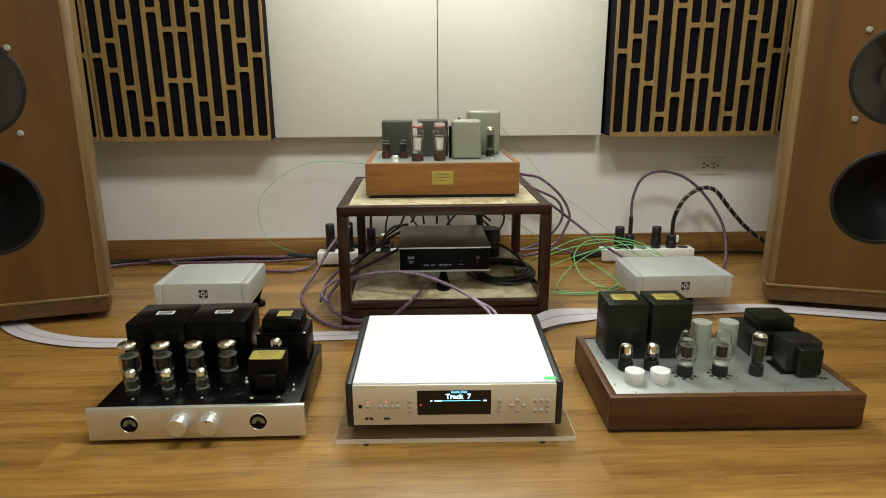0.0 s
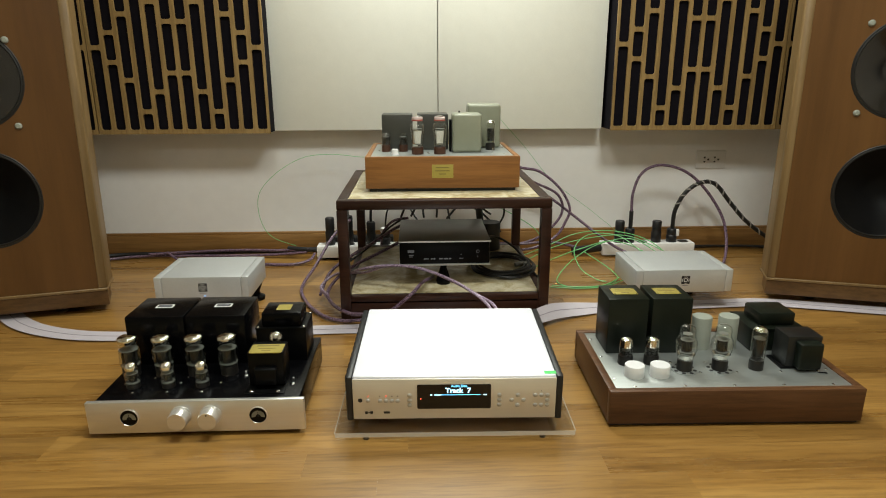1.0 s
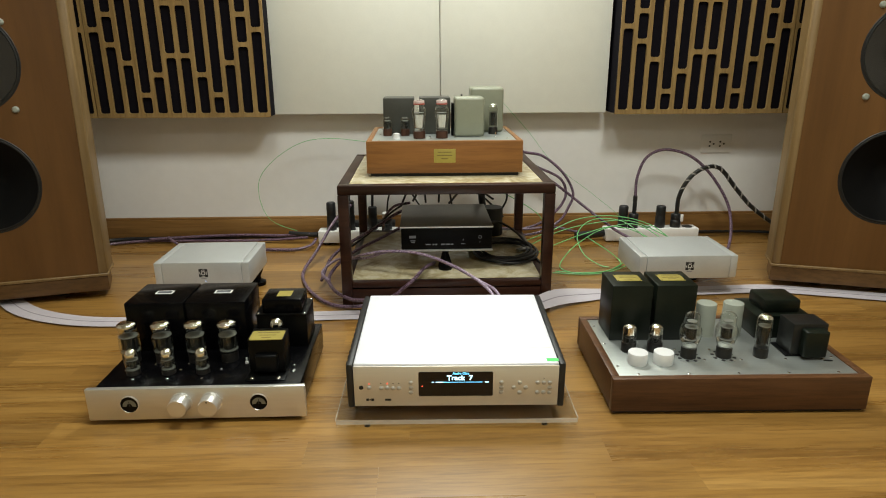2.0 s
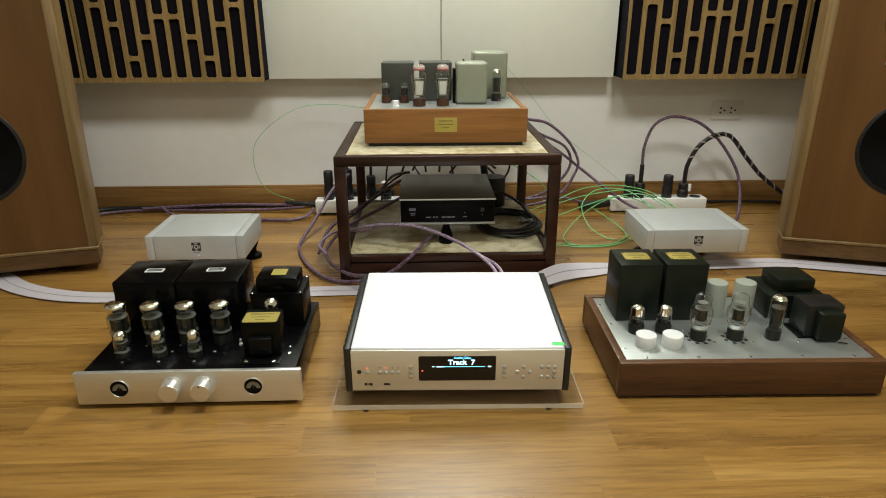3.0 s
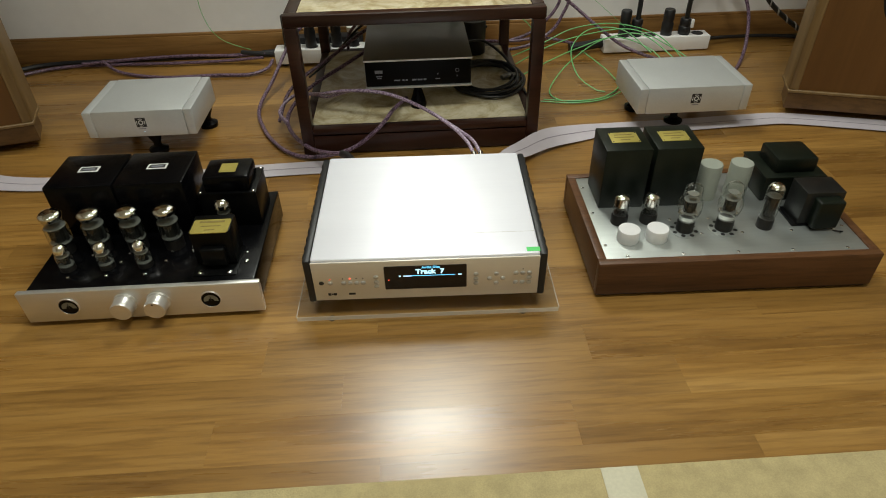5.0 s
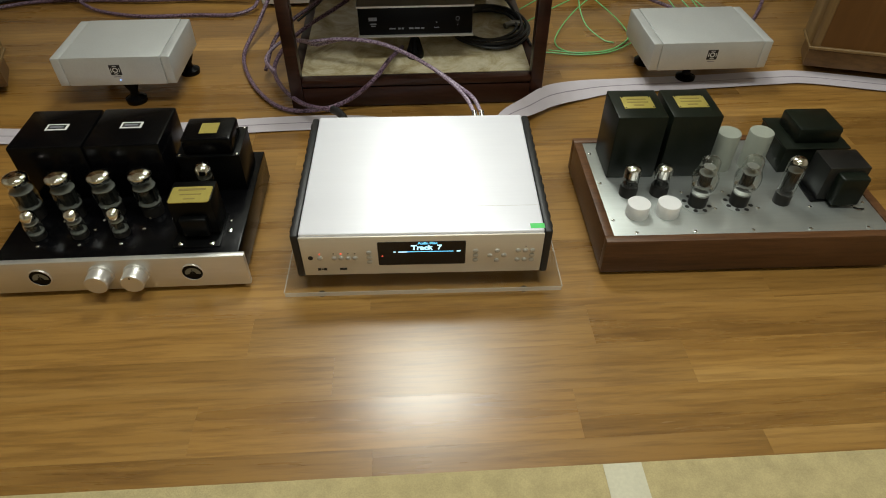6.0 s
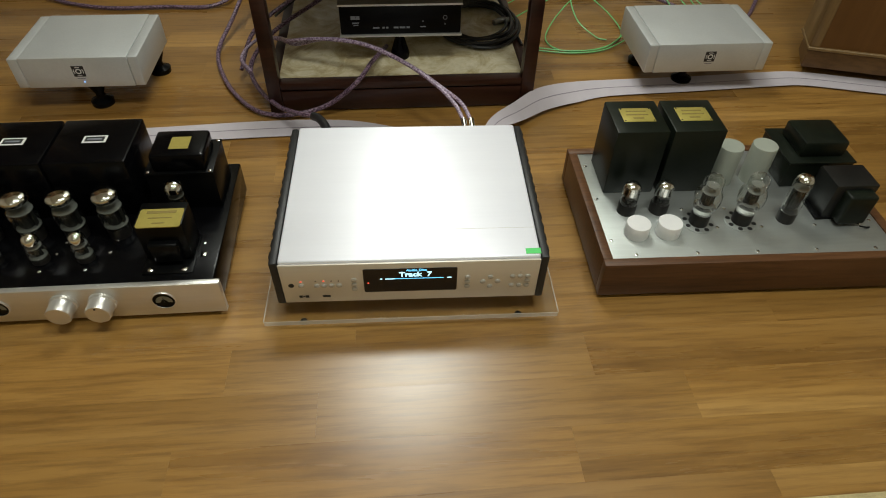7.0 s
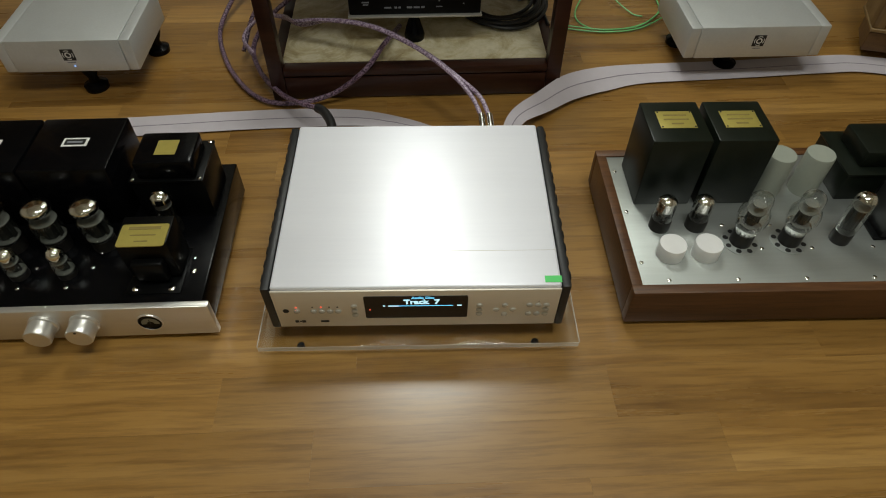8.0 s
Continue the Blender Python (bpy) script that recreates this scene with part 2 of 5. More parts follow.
M_CONE = material("driver_cone", (0.006, 0.006, 0.007), 0.20, 0, 0.9)
M_CONE_PAPER = grainy("paper_cone", (0.005, 0.005, 0.0055), 0.45, amount=0.25, scale=120, bump=0.1, spec=0.10)
M_RUBBER = material("rubber_surround", (0.006, 0.006, 0.006), 0.5)


def braided(name, a, b, scale):
    """Cable sleeve with a spiral two-tone weave."""
    m = material(name, a, 0.42)
    n = Nodes(m)
    v = n.coords((1, 1, 1), (0.5, 0.7, 0.3))
    f = n.noise(v, scale, 2, 0.4)
    n.color(n.ramp(f, [(0.42, a), (0.58, b)]))
    n.bump(f, 0.3, 0.001)
    return m


M_PURPLE = braided("purple_sleeve", (0.040, 0.018, 0.036), (0.230, 0.150, 0.215), 250.0)
M_PALE_PURPLE = braided("pale_purple_sleeve", (0.15, 0.095, 0.155), (0.42, 0.33, 0.43), 250.0)
M_BRAID = braided("black_white_sleeve", (0.010, 0.010, 0.010), (0.016, 0.016, 0.015), 200.0)
M_BRAID_LIGHT = material("pale_braid", (0.35, 0.33, 0.30), 0.5)


# ---- geometry helpers ----
ORIGIN = {}


def thing(name, at, label, category, group="", kind=""):
    """An Empty at its base, under which the parts of one thing hang."""
    ob = new(name)
    ob.location = at
    ob.empty_display_size = 0.05
    ORIGIN[ob] = Vector(at)
    return tagged(ob, label, category, group, kind)


def as_mesh(bm, mat, name, smooth=True):
    me = bpy.data.meshes.new(name)
    bm.to_mesh(me)
    bm.free()
    me.materials.append(mat)
    if smooth:
        me.polygons.foreach_set("use_smooth", [True] * len(me.polygons))
        me.set_sharp_from_angle(angle=radians(38))
    return me


def part(name, shape, mat, parent, label="", at=None):
    """One mesh under a thing or a part. Without at, the shape is given in the world; with it, round its own origin."""
    me = shape if isinstance(shape, bpy.types.Mesh) else as_mesh(shape, mat, name)
    ob = new(name, me)
    ob.parent = parent
    if at is None:
        me.transform(Matrix.Translation(-ORIGIN[parent]))
        ORIGIN[ob] = ORIGIN[parent].copy()
    else:
        ob.location = Vector(at) - ORIGIN[parent]
        ORIGIN[ob] = Vector(at)
    return tagged(ob, label)


def solid(name, bm, mat, label, category, kind="", group=""):
    """A thing or a piece of the setting that is one mesh, given in the world."""
    ob = new(name, as_mesh(bm, mat, name))
    ORIGIN[ob] = Vector((0, 0, 0))
    return tagged(ob, label, category, group, kind)


def box(x0, x1, y0, y1, z0, z1, bevel=0.0, seg=2, bm=None):
    out = bm or bmesh.new()
    r = bmesh.ops.create_cube(out, size=1)
    vs = r["verts"]
    for v in vs:
        v.co = Vector(((x0 + x1) / 2 + v.co.x * (x1 - x0), (y0 + y1) / 2 + v.co.y * (y1 - y0), (z0 + z1) / 2 + v.co.z * (z1 - z0)))
    if bevel:
        es = list({e for v in vs for e in v.link_edges})
        bmesh.ops.bevel(out, geom=es, offset=bevel, segments=seg, affect="EDGES", profile=0.5)
    return out


def lathe(profile, at=(0, 0, 0), seg=28, axis="z", bm=None):
    """A turned solid from (radius, height) pairs. axis: z up, or y towards the viewer's side (-y)."""
    out = bm or bmesh.new()
    rings = []
    at = Vector(at)

    def place(x, y, h):
        return at + (Vector((x, y, h)) if axis == "z" else Vector((x, -h, y)))
    for r, h in profile:
        if r < 1e-6:
            rings.append([out.verts.new(place(0, 0, h))])
        else:
            rings.append([out.verts.new(place(r * math.cos(2 * math.pi * i / seg), r * math.sin(2 * math.pi * i / seg), h)) for i in range(seg)])
    for a, b in zip(rings, rings[1:]):
        for i in range(seg):
            j = (i + 1) % seg
            if len(a) == 1 and len(b) == 1:
                continue
            if len(a) == 1:
                out.faces.new((a[0], b[j], b[i]))
            elif len(b) == 1:
                out.faces.new((a[i], a[j], b[0]))
            else:
                out.faces.new((a[i], a[j], b[j], b[i]))
    bmesh.ops.recalc_face_normals(out, faces=out.faces)
    return out


def smooth_path(points, steps=8):
    """Catmull-Rom through the points."""
    p = [Vector(q) for q in points]
    p = [2 * p[0] - p[1]] + p + [2 * p[-1] - p[-2]]
    out = []
    for i in range(1, len(p) - 2):
        a, b, c, d = p[i - 1:i + 3]
        for k in range(steps):
            t = k / steps
            out.append(0.5 * (2 * b + (c - a) * t + (2 * a - 5 * b + 4 * c - d) * t * t + (3 * b - a - 3 * c + d) * t ** 3))
    out.append(p[-2])
    return out


def hose(points, radius, steps=8, seg=8, bm=None):
    """A round cable along a smooth path."""
    out = bm or bmesh.new()
    q = smooth_path(points, steps)
    up = Vector((0.13, 0.21, 0.97)).normalized()
    last = None
    first = None
    for i, c in enumerate(q):
        d = (q[min(i + 1, len(q) - 1)] - q[max(i - 1, 0)]).normalized()
        side = d.cross(up)
        side = side.normalized() if side.length > 0.05 else Vector((1, 0, 0))
        up = side.cross(d).normalized()
        ring = [out.verts.new(c + radius * (math.cos(2 * math.pi * k / seg) * side + math.sin(2 * math.pi * k / seg) * up)) for k in range(seg)]
        if last:
            for k in range(seg):
                out.faces.new((last[k], last[(k + 1) % seg], ring[(k + 1) % seg], ring[k]))
        else:
            first = ring
        last = ring
    out.faces.new(first)
    out.faces.new(list(reversed(last)))
    bmesh.ops.recalc_face_normals(out, faces=out.faces)
    return out


def flat_strip(points, width, thick, steps=8, lift=0.0, twist=()):
    """A flat band that lies along a path; twist: degrees of roll at each of the points, as width may be."""
    out = bmesh.new()
    q = smooth_path(points, steps)
    tw = list(twist) or [0] * len(points)
    broad = list(width) if isinstance(width, (list, tuple)) else [width] * len(points)
    last = None
    for i, c in enumerate(q):
        d = (q[min(i + 1, len(q) - 1)] - q[max(i - 1, 0)]).normalized()
        side = d.cross(Vector((0, 0, 1))).normalized()
        f = i / steps
        k = min(int(f), len(tw) - 2)
        ang = radians(tw[k] + (tw[k + 1] - tw[k]) * (f - k))
        wide = broad[k] + (broad[k + 1] - broad[k]) * (f - k)
        up = side.cross(d).normalized()
        s = side * math.cos(ang) + up * math.sin(ang)
        n = up * math.cos(ang) - side * math.sin(ang)
        c = c + n * lift
        ring = [out.verts.new(c + s * (wide / 2) * a + n * thick / 2 * b) for a, b in ((-1, -1), (1, -1), (1, 1), (-1, 1))]
        if last:
            for k in range(4):
                out.faces.new((last[k], last[(k + 1) % 4], ring[(k + 1) % 4], ring[k]))
        last = ring
    bmesh.ops.recalc_face_normals(out, faces=out.faces)
    return out


def letters(text, size, depth=0.0002, weight=0.0):
    """Built-in font as a mesh in the xz plane, centred, facing -y."""
    c = bpy.data.curves.new("letters", "FONT")
    c.body, c.size, c.extrude, c.offset = text, size, depth, weight
    c.align_x, c.align_y = "CENTER", "CENTER"
    c.resolution_u = 3
    ob = bpy.data.objects.new("letters", c)
    scene.collection.objects.link(ob)
    me = bpy.data.meshes.new_from_object(ob.evaluated_get(bpy.context.evaluated_depsgraph_get()))
    bpy.data.objects.remove(ob)
    me.transform(pose(0, 0, 0, 90))
    me.materials.clear()
    return me


def outlined(loops, depth, bevel=0.0):
    """A flat board in the xz plane, facing -y, cut by closed loops of (x, z): the first is its outline, the rest are holes."""
    c = bpy.data.curves.new("board", "CURVE")
    c.dimensions, c.fill_mode, c.extrude, c.bevel_depth, c.bevel_resolution = "2D", "BOTH", depth / 2 - bevel, bevel, 1
    for loop in loops:
        s = c.splines.new("POLY")
        s.points.add(len(loop) - 1)
        for p, (x, z) in zip(s.points, loop):
            p.co = (x, z, 0, 1)
        s.use_cyclic_u = True
    ob = bpy.data.objects.new("board", c)
    scene.collection.objects.link(ob)
    me = bpy.data.meshes.new_from_object(ob.evaluated_get(bpy.context.evaluated_depsgraph_get()))
    bpy.data.objects.remove(ob)
    me.transform(pose(0, 0, 0, 90))
    me.materials.clear()
    return me


def round_rect(x0, x1, z0, z1, r, n=3):
    out = []
    for cx, cz, a in ((x1 - r, z1 - r, 0), (x0 + r, z1 - r, 90), (x0 + r, z0 + r, 180), (x1 - r, z0 + r, 270)):
        for k in range(n + 1):
            t = radians(a + 90 * k / n)
            out.append((cx + r * math.cos(t), cz + r * math.sin(t)))
    return out


def with_mat(me, mat):
    me.materials.clear()
    me.materials.append(mat)
    return me


# ---- the room ----
WALL_Y = 2.98
XL, XR, YB, TOP = -2.3, 2.75, -2.6, 2.4
solid("wall_north", box(XL - 0.12, XR + 0.12, WALL_Y, WALL_Y + 0.12, -0.05, TOP), M_WALL, "pale grey-white painted plaster wall behind the equipment", "wall", "structure")
solid("wall_west", box(XL - 0.12, XL, YB, WALL_Y, -0.05, TOP), M_ROOM, "plain warm painted side wall of the listening room", "wall", "structure")
solid("wall_east", box(XR, XR + 0.12, YB, WALL_Y, -0.05, TOP), M_ROOM, "plain warm painted side wall of the listening room", "wall", "structure")
solid("wall_south", box(XL - 0.12, XR + 0.12, YB - 0.12, YB, -0.05, TOP), M_ROOM, "plain warm painted rear wall of the listening room", "wall", "structure")
solid("ceiling", box(XL - 0.12, XR + 0.12, YB - 0.12, WALL_Y + 0.12, TOP, TOP + 0.1), M_CEIL, "plain white painted ceiling", "ceiling", "structure")
sk = box(XL, XR, 2.963, WALL_Y, 0.001, 0.082, 0.003)
box(XL, XR, 2.968, WALL_Y, 0.080, 0.092, 0.004, bm=sk)
solid("baseboard", sk, M_SKIRT, "orange-brown varnished wooden skirting board along the wall", "baseboard", "structure")

# Square fittings put over the added fill lamps; the ceiling is out of view.
ceiling_light = thing("ceiling_light", (FILL_SPOTS[0][0], FILL_SPOTS[0][1], TOP), "unseen square white ceiling light with a thin frame, added for fill", "ceiling light", "ceiling lights", "")
lx, ly = FILL_SPOTS[0]
part("light_frame", with_mat(outlined([round_rect(-0.29, 0.29, -0.29, 0.29, 0.02), round_rect(-0.26, 0.26, -0.26, 0.26, 0.01)], 0.024), M_WHITE_PLASTIC), M_WHITE_PLASTIC, ceiling_light, at=(lx, ly, TOP - 0.012)).rotation_euler = (radians(90), 0, 0)
part("diffuser", box(lx - 0.26, lx + 0.26, ly - 0.26, ly + 0.26, TOP - 0.014, TOP - 0.004), M_WHITE_PLASTIC, ceiling_light)
for lx, ly in FILL_SPOTS[1:]:
    copy_thing(ceiling_light, pose(lx, ly, TOP))
washer = thing("wall_washer", (0.22, WALL_Y, 2.04), "white wall-washing light fitting above the panels", "wall light")
part("housing", box(-0.03, 0.47, 2.51, 2.81, 2.035, 2.065, 0.006), M_WHITE_PLASTIC, washer)
part("arm", box(0.20, 0.24, 2.809, WALL_Y - 0.001, 2.038, 2.06, 0.004), M_WHITE_PLASTIC, washer)

# white acoustic panels
for x0, x1 in ((-0.4535, 0.2122), (0.2148, 0.882)):
    ap = thing("acoustic_panel", ((x0 + x1) / 2, 2.94, 0.527), "plain cream fabric-covered acoustic panel hung on the wall", "acoustic panel", "wall panels")
    part("fabric_face", box(x0, x1, 2.90, 2.945, 0.527, 1.83, 0.003), M_PANEL, ap)
    part("backing_frame", box(x0 + 0.012, x1 - 0.012, 2.9455, WALL_Y - 0.001, 0.543, 1.818), M_SEAM, ap, "darker recessed backing frame")


def lattice_panel(cx):
    """A slotted diffuser: a wooden board with rounded slots over black foam."""
    half, mid, step = 0.3265, 0.844, 0.0541
    cuts = {0: (0.092,), 1: (0.161,), 2: (0.235,), 3: (0.118,), 4: (0.053,), 5: (0.0,)}
    loops = [[(-half, -0.320), (half, -0.320), (half, 0.320), (-half, 0.320)]]
    for k in range(6):
        c = cuts[k][0]
        bars = sorted({-c, c})
        edges = [-0.303] + [b for z in bars for b in (z - 0.0085, z + 0.0085)] + [0.303]
        for s in (-1, 1):
            x = s * (0.5 + k) * step
            for z0, z1 in zip(edges[::2], edges[1::2]):
                loops.append(round_rect(x - 0.0190, x + 0.0190, z0, z1, 0.008))
    t = thing("lattice_panel", (cx, 2.83, mid), "light wooden slotted lattice diffuser over black foam", "acoustic panel", "lattice panels")
    part("lattice_board", with_mat(outlined(loops, 0.009), M_LATTICE), M_LATTICE, t, at=(cx, 2.8255, mid))
    part("foam", box(cx - half + 0.004, cx + half - 0.004, 2.8345, WALL_Y - 0.001, mid - 0.312, mid + 0.316), M_FOAM, t, "black acoustic foam")
    for s in (-1, 1):
        a, b = sorted((cx + s * (half - 0.003), cx + s * half))
        part("casing_side", box(a, b, 2.8305, WALL_Y - 0.002, mid - 0.317, mid + 0.317), M_FOAM, t, "black felt-covered casing")
    return t


first_lattice = lattice_panel(-0.769)
copy_thing(first_lattice, pose(-0.769 - 0.656, 2.83, 0.844))
for cx in (-0.769 - 0.656, -0.769):
    copy_thing(first_lattice, pose(cx, 2.83, 0.844 + 0.643))
# the pair beyond the panels is a little larger
for cx in (1.2275, 1.2275 + 0.669):
    for cz in (0.853, 0.853 + 0.656):
        copy_thing(first_lattice, pose(cx, 2.827, cz) @ Matrix.Scale(1.02, 4))

# wall outlet
outlet = thing("wall_outlet", (1.388, WALL_Y, 0.387), "white double wall outlet with two three-hole sockets", "outlet")
part("cover", box(1.323, 1.453, 2.9735, WALL_Y - 0.001, 0.349, 0.425, 0.003), M_WHITE_PLASTIC, outlet)
for s in (-0.024, 0.020):
    h = bmesh.new()
    for dx, dz in ((-0.006, 0.009), (-0.006, -0.009), (0.010, 0.0)):
        lathe([(0, 0), (0.0038, 0), (0.0038, 0.002), (0, 0.002)], (1.388 + s + dx, 2.9702, 0.387 + dz), 10, "y", h)
    part("socket", h, M_INK, outlet, "dark socket holes")



# ---- loudspeakers ----
def loudspeaker(name, corner, turn, side, mid, lean=0.0, high=0.757, studs=(-0.130, 0.130)):
    """A floor-standing cabinet. corner: inner front corner on the floor; side: +1 when the front runs to +x from it; mid: from the corner to the drivers' axis; lean: degrees that the cabinet leans back on its plinth; high: the upper driver's height."""
    t = thing(name, (*corner, 0), "tall walnut floor-standing loudspeaker with two black drivers, toed in", "loudspeaker", "loudspeakers")
    w = 2 * mid
    mats = pose(*corner, 0, 0, 0, turn)

    upper = mats @ pose(0, 0, 0.083, -lean) @ pose(0, 0, -0.083)

    def put(pname, bm, mat, parent=None, label=""):
        me = as_mesh(bm, mat, pname)
        me.transform(mats if pname in ("plinth", "plinth_moulding", "foot") else upper)
        return part(pname, me, mat, parent or t, label)

    holes = [(mid, 0.385), (mid, high)]
    loops = [[(side * 0.0255, 0.083), (side * (w - 0.0255), 0.083), (side * (w - 0.0255), 1.27), (side * 0.0255, 1.27)]]

    def prism(outline, z0, z1):
        bm = bmesh.new()
        low, high = [[bm.verts.new((side * s, y, z)) for s, y in outline] for z in (z0, z1)]
        bm.faces.new(low)
        bm.faces.new(high)
        for k in range(len(low)):
            j = (k + 1) % len(low)
            bm.faces.new((low[k], low[j], high[j], high[k]))
        bmesh.ops.recalc_face_normals(bm, faces=bm.faces)
        bmesh.ops.bevel(bm, geom=bm.edges[:], offset=0.0015, segments=1, affect="EDGES")
        return bm
    for s, z in holes:
        loops.append([(side * s + 0.148 * math.cos(2 * math.pi * k / 48), z + 0.148 * math.sin(2 * math.pi * k / 48)) for k in range(48)])
    me = with_mat(outlined(loops, 0.02), M_WALNUT)
    me.transform(upper @ pose(0, 0.0115, 0))
    part("baffle", me, M_WALNUT, t, "dark walnut front baffle")
    trim = [(0.0260, -0.001), (0.003, -0.001), (0.0, 0.002), (0.0, 0.030), (0.0260, 0.030)]
    for flip in (False, True):
        put("edge_trim", prism([(w - s if flip else s, y) for s, y in trim], 0.083, 1.27), M_WALNUT_EDGE, label="paler chamfered solid wood edge trim")
    body = bmesh.new()
    f0, f1, b0, b1 = 0.0015, w - 0.0015, 0.13, w - 0.13
    vs = []
    for z in (0.083, 1.268):
        for s, y in ((f0, 0.0305), (f1, 0.0305), (f1 - 0.004, 0.115), (b1, 0.44), (b0, 0.44), (f0 + 0.004, 0.115)):
            vs.append(body.verts.new((side * s, y, z)))
    body.faces.new(vs[:6])
    body.faces.new(vs[6:])
    for k in range(1, 6):
        body.faces.new((vs[k], vs[(k + 1) % 6], vs[6 + (k + 1) % 6], vs[6 + k]))
    bmesh.ops.recalc_face_normals(body, faces=body.faces)
    put("cabinet", body, M_WALNUT_EDGE, label="paler wood veneer cabinet side")
    put("plinth", prism([(0.0, -0.003), (0.012, 0.10), (w - 0.012, 0.10), (w, -0.003)], 0.026, 0.0745), M_PLINTH, label="chamfered wooden plinth")
    put("plinth_moulding", prism([(-0.002, -0.006), (0.002, 0.115), (w - 0.002, 0.115), (w + 0.002, -0.006)], 0.0745, 0.083), M_WALNUT_EDGE)
    for s in (0.16, w - 0.16):
        for y in (0.08, 0.30):
            put("foot", lathe([(0, 0), (0.022, 0), (0.024, 0.012), (0.02, 0.0265 if y < 0.2 else 0.084), (0, 0.0265 if y < 0.2 else 0.084)], (side * s, y, 0), 16), M_PLASTIC)
    for i, (s, z) in enumerate(holes):
        c = (side * s, 0.002, z)
        mat = M_CONE if i else M_CONE_PAPER
        ring = put("driver", lathe([(0.1485, -0.006), (0.1495, 0.0005), (0.1475, 0.002), (0.1445, 0.0015), (0.1440, -0.006), (0.147, -0.01)], c, 48, "y"), M_RUBBER, label="black driver basket ring")
        put("surround", lathe([(0.1445, 0.0), (0.1425, 0.0015), (0.1395, 0.0015), (0.137, -0.001)], c, 48, "y"), M_RUBBER, ring)
        put("cone", lathe([(0.1375, -0.001), (0.120, -0.012), (0.085, -0.032), (0.050, -0.052), (0.036, -0.060), (0.018, -0.064), (0, -0.065)], c, 48, "y"), mat, ring, "glossy black cone" if i else "matt black paper cone")
    for ds in (-0.115, 0.115):
        for dz in studs:
            put("stud", lathe([(0, 0.008), (0.006, 0.0075), (0.0095, 0.004), (0.010, 0), (0.010, -0.003), (0, -0.003)], (side * (mid + ds), 0.001, high + dz), 18, "y"), M_CAN_WHITE, label="pale domed grille stud")
    return t


loudspeaker("loudspeaker", (-0.882, 2.288), 15.0, -1, 0.291, 3.5, 0.740, (-0.138, 0.108))
loudspeaker("loudspeaker", (1.300, 2.288), -17.0, 1, 0.299)


# ---- vacuum tubes, shared by the amplifiers ----
def tube_meshes(base_h, base_r, profile, getter, anode, mica, smoke=False, brown=False, flare=1.0):
    """Meshes of one kind of tube, round its own base point."""
    g = as_mesh(lathe(profile, seg=24), M_GLASS_SMOKE if smoke else M_GLASS, "tube_glass")
    k = as_mesh(lathe([(r * 0.965, h) for r, h in getter], seg=24), M_GETTER, "getter") if getter else None
    bmat = M_TUBE_BROWN if brown else M_TUBE_BASE
    bs = as_mesh(lathe([(0, 0), (base_r, 0), (base_r, base_h * 0.85), (base_r * 0.93, base_h), (0, base_h)], seg=24), bmat, "tube_base")
    am = bmesh.new()
    r, z0, z1 = anode
    lathe([(0, z0), (r / flare, z0), (r, z1), (0, z1)], seg=8, bm=am)
    for s in (-1, 1):
        box(s * r * 1.25 - 0.0012, s * r * 1.25 + 0.0012, -r * 0.35, r * 0.35, z0, z1, bm=am) if flare == 1.0 else box(s * r * 0.5 - 0.0012, s * r * 0.5 + 0.0012, -r * 1.02, -r * 0.8, z0, z1, bm=am)
    an = as_mesh(am, M_ANODE, "anode")
    mb = bmesh.new()
    for z, mr in mica:
        lathe([(0, z), (mr, z), (mr, z + 0.0012), (0, z + 0.0012)], seg=20, bm=mb)
    mi = as_mesh(mb, M_MICA, "mica")
    return bs, bmat, g, k, an, mi


def plant_tube(kind, parent, at, label):
    bs, bmat, g, k, an, mi = kind
    tube = part("vacuum_tube", bs, bmat, parent, label, at)
    part("tube_glass", g, M_GLASS, tube, "clear glass envelope", at)
    if k:
        part("getter", k, M_GETTER, tube, "silver mirror coating inside the top", at)
    part("anode", an, M_ANODE, tube, "", at)
    part("mica", mi, M_MICA, tube, "", at)
    return tube


def dome(r, z, top, n=5):
    return [(r * math.cos(math.pi / 2 * k / n), z + (top - z) * math.sin(math.pi / 2 * k / n)) for k in range(1, n)] + [(0, top)]


POWER_TUBE = tube_meshes(0.022, 0.0195, [(0.0185, 0.020), (0.0222, 0.026), (0.0228, 0.032), (0.0228, 0.062), (0.0220, 0.066), (0.0190, 0.069), (0.0186, 0.072), (0.0190, 0.079), (0.0218, 0.085), (0.0224, 0.090)] + dome(0.0224, 0.090, 0.0990),
                         [(0.0190, 0.080), (0.0218, 0.085), (0.0224, 0.090)] + dome(0.0224, 0.090, 0.0990), (0.0125, 0.030, 0.060), ((0.0635, 0.0205), (0.027, 0.0205)), True)
SMALL_TUBE = tube_meshes(0.010, 0.0148, [(0.0150, 0.009), (0.0162, 0.014), (0.0152, 0.033), (0.0134, 0.037), (0.0134, 0.048)] + dome(0.0134, 0.048, 0.060, 4),
                         [(0.0134, 0.043), (0.0134, 0.048)] + dome(0.0134, 0.048, 0.060, 4), (0.006, 0.014, 0.032), ((0.034, 0.0130), (0.012, 0.0145)))
RECTIFIER = tube_meshes(0.020, 0.0165, [(0.0170, 0.018), (0.0172, 0.076)] + dome(0.0172, 0.076, 0.089, 4),
                        [(0.0172, 0.071)] + dome(0.0172, 0.076, 0.089, 4), (0.008, 0.024, 0.055), ((0.058, 0.0135),), True)
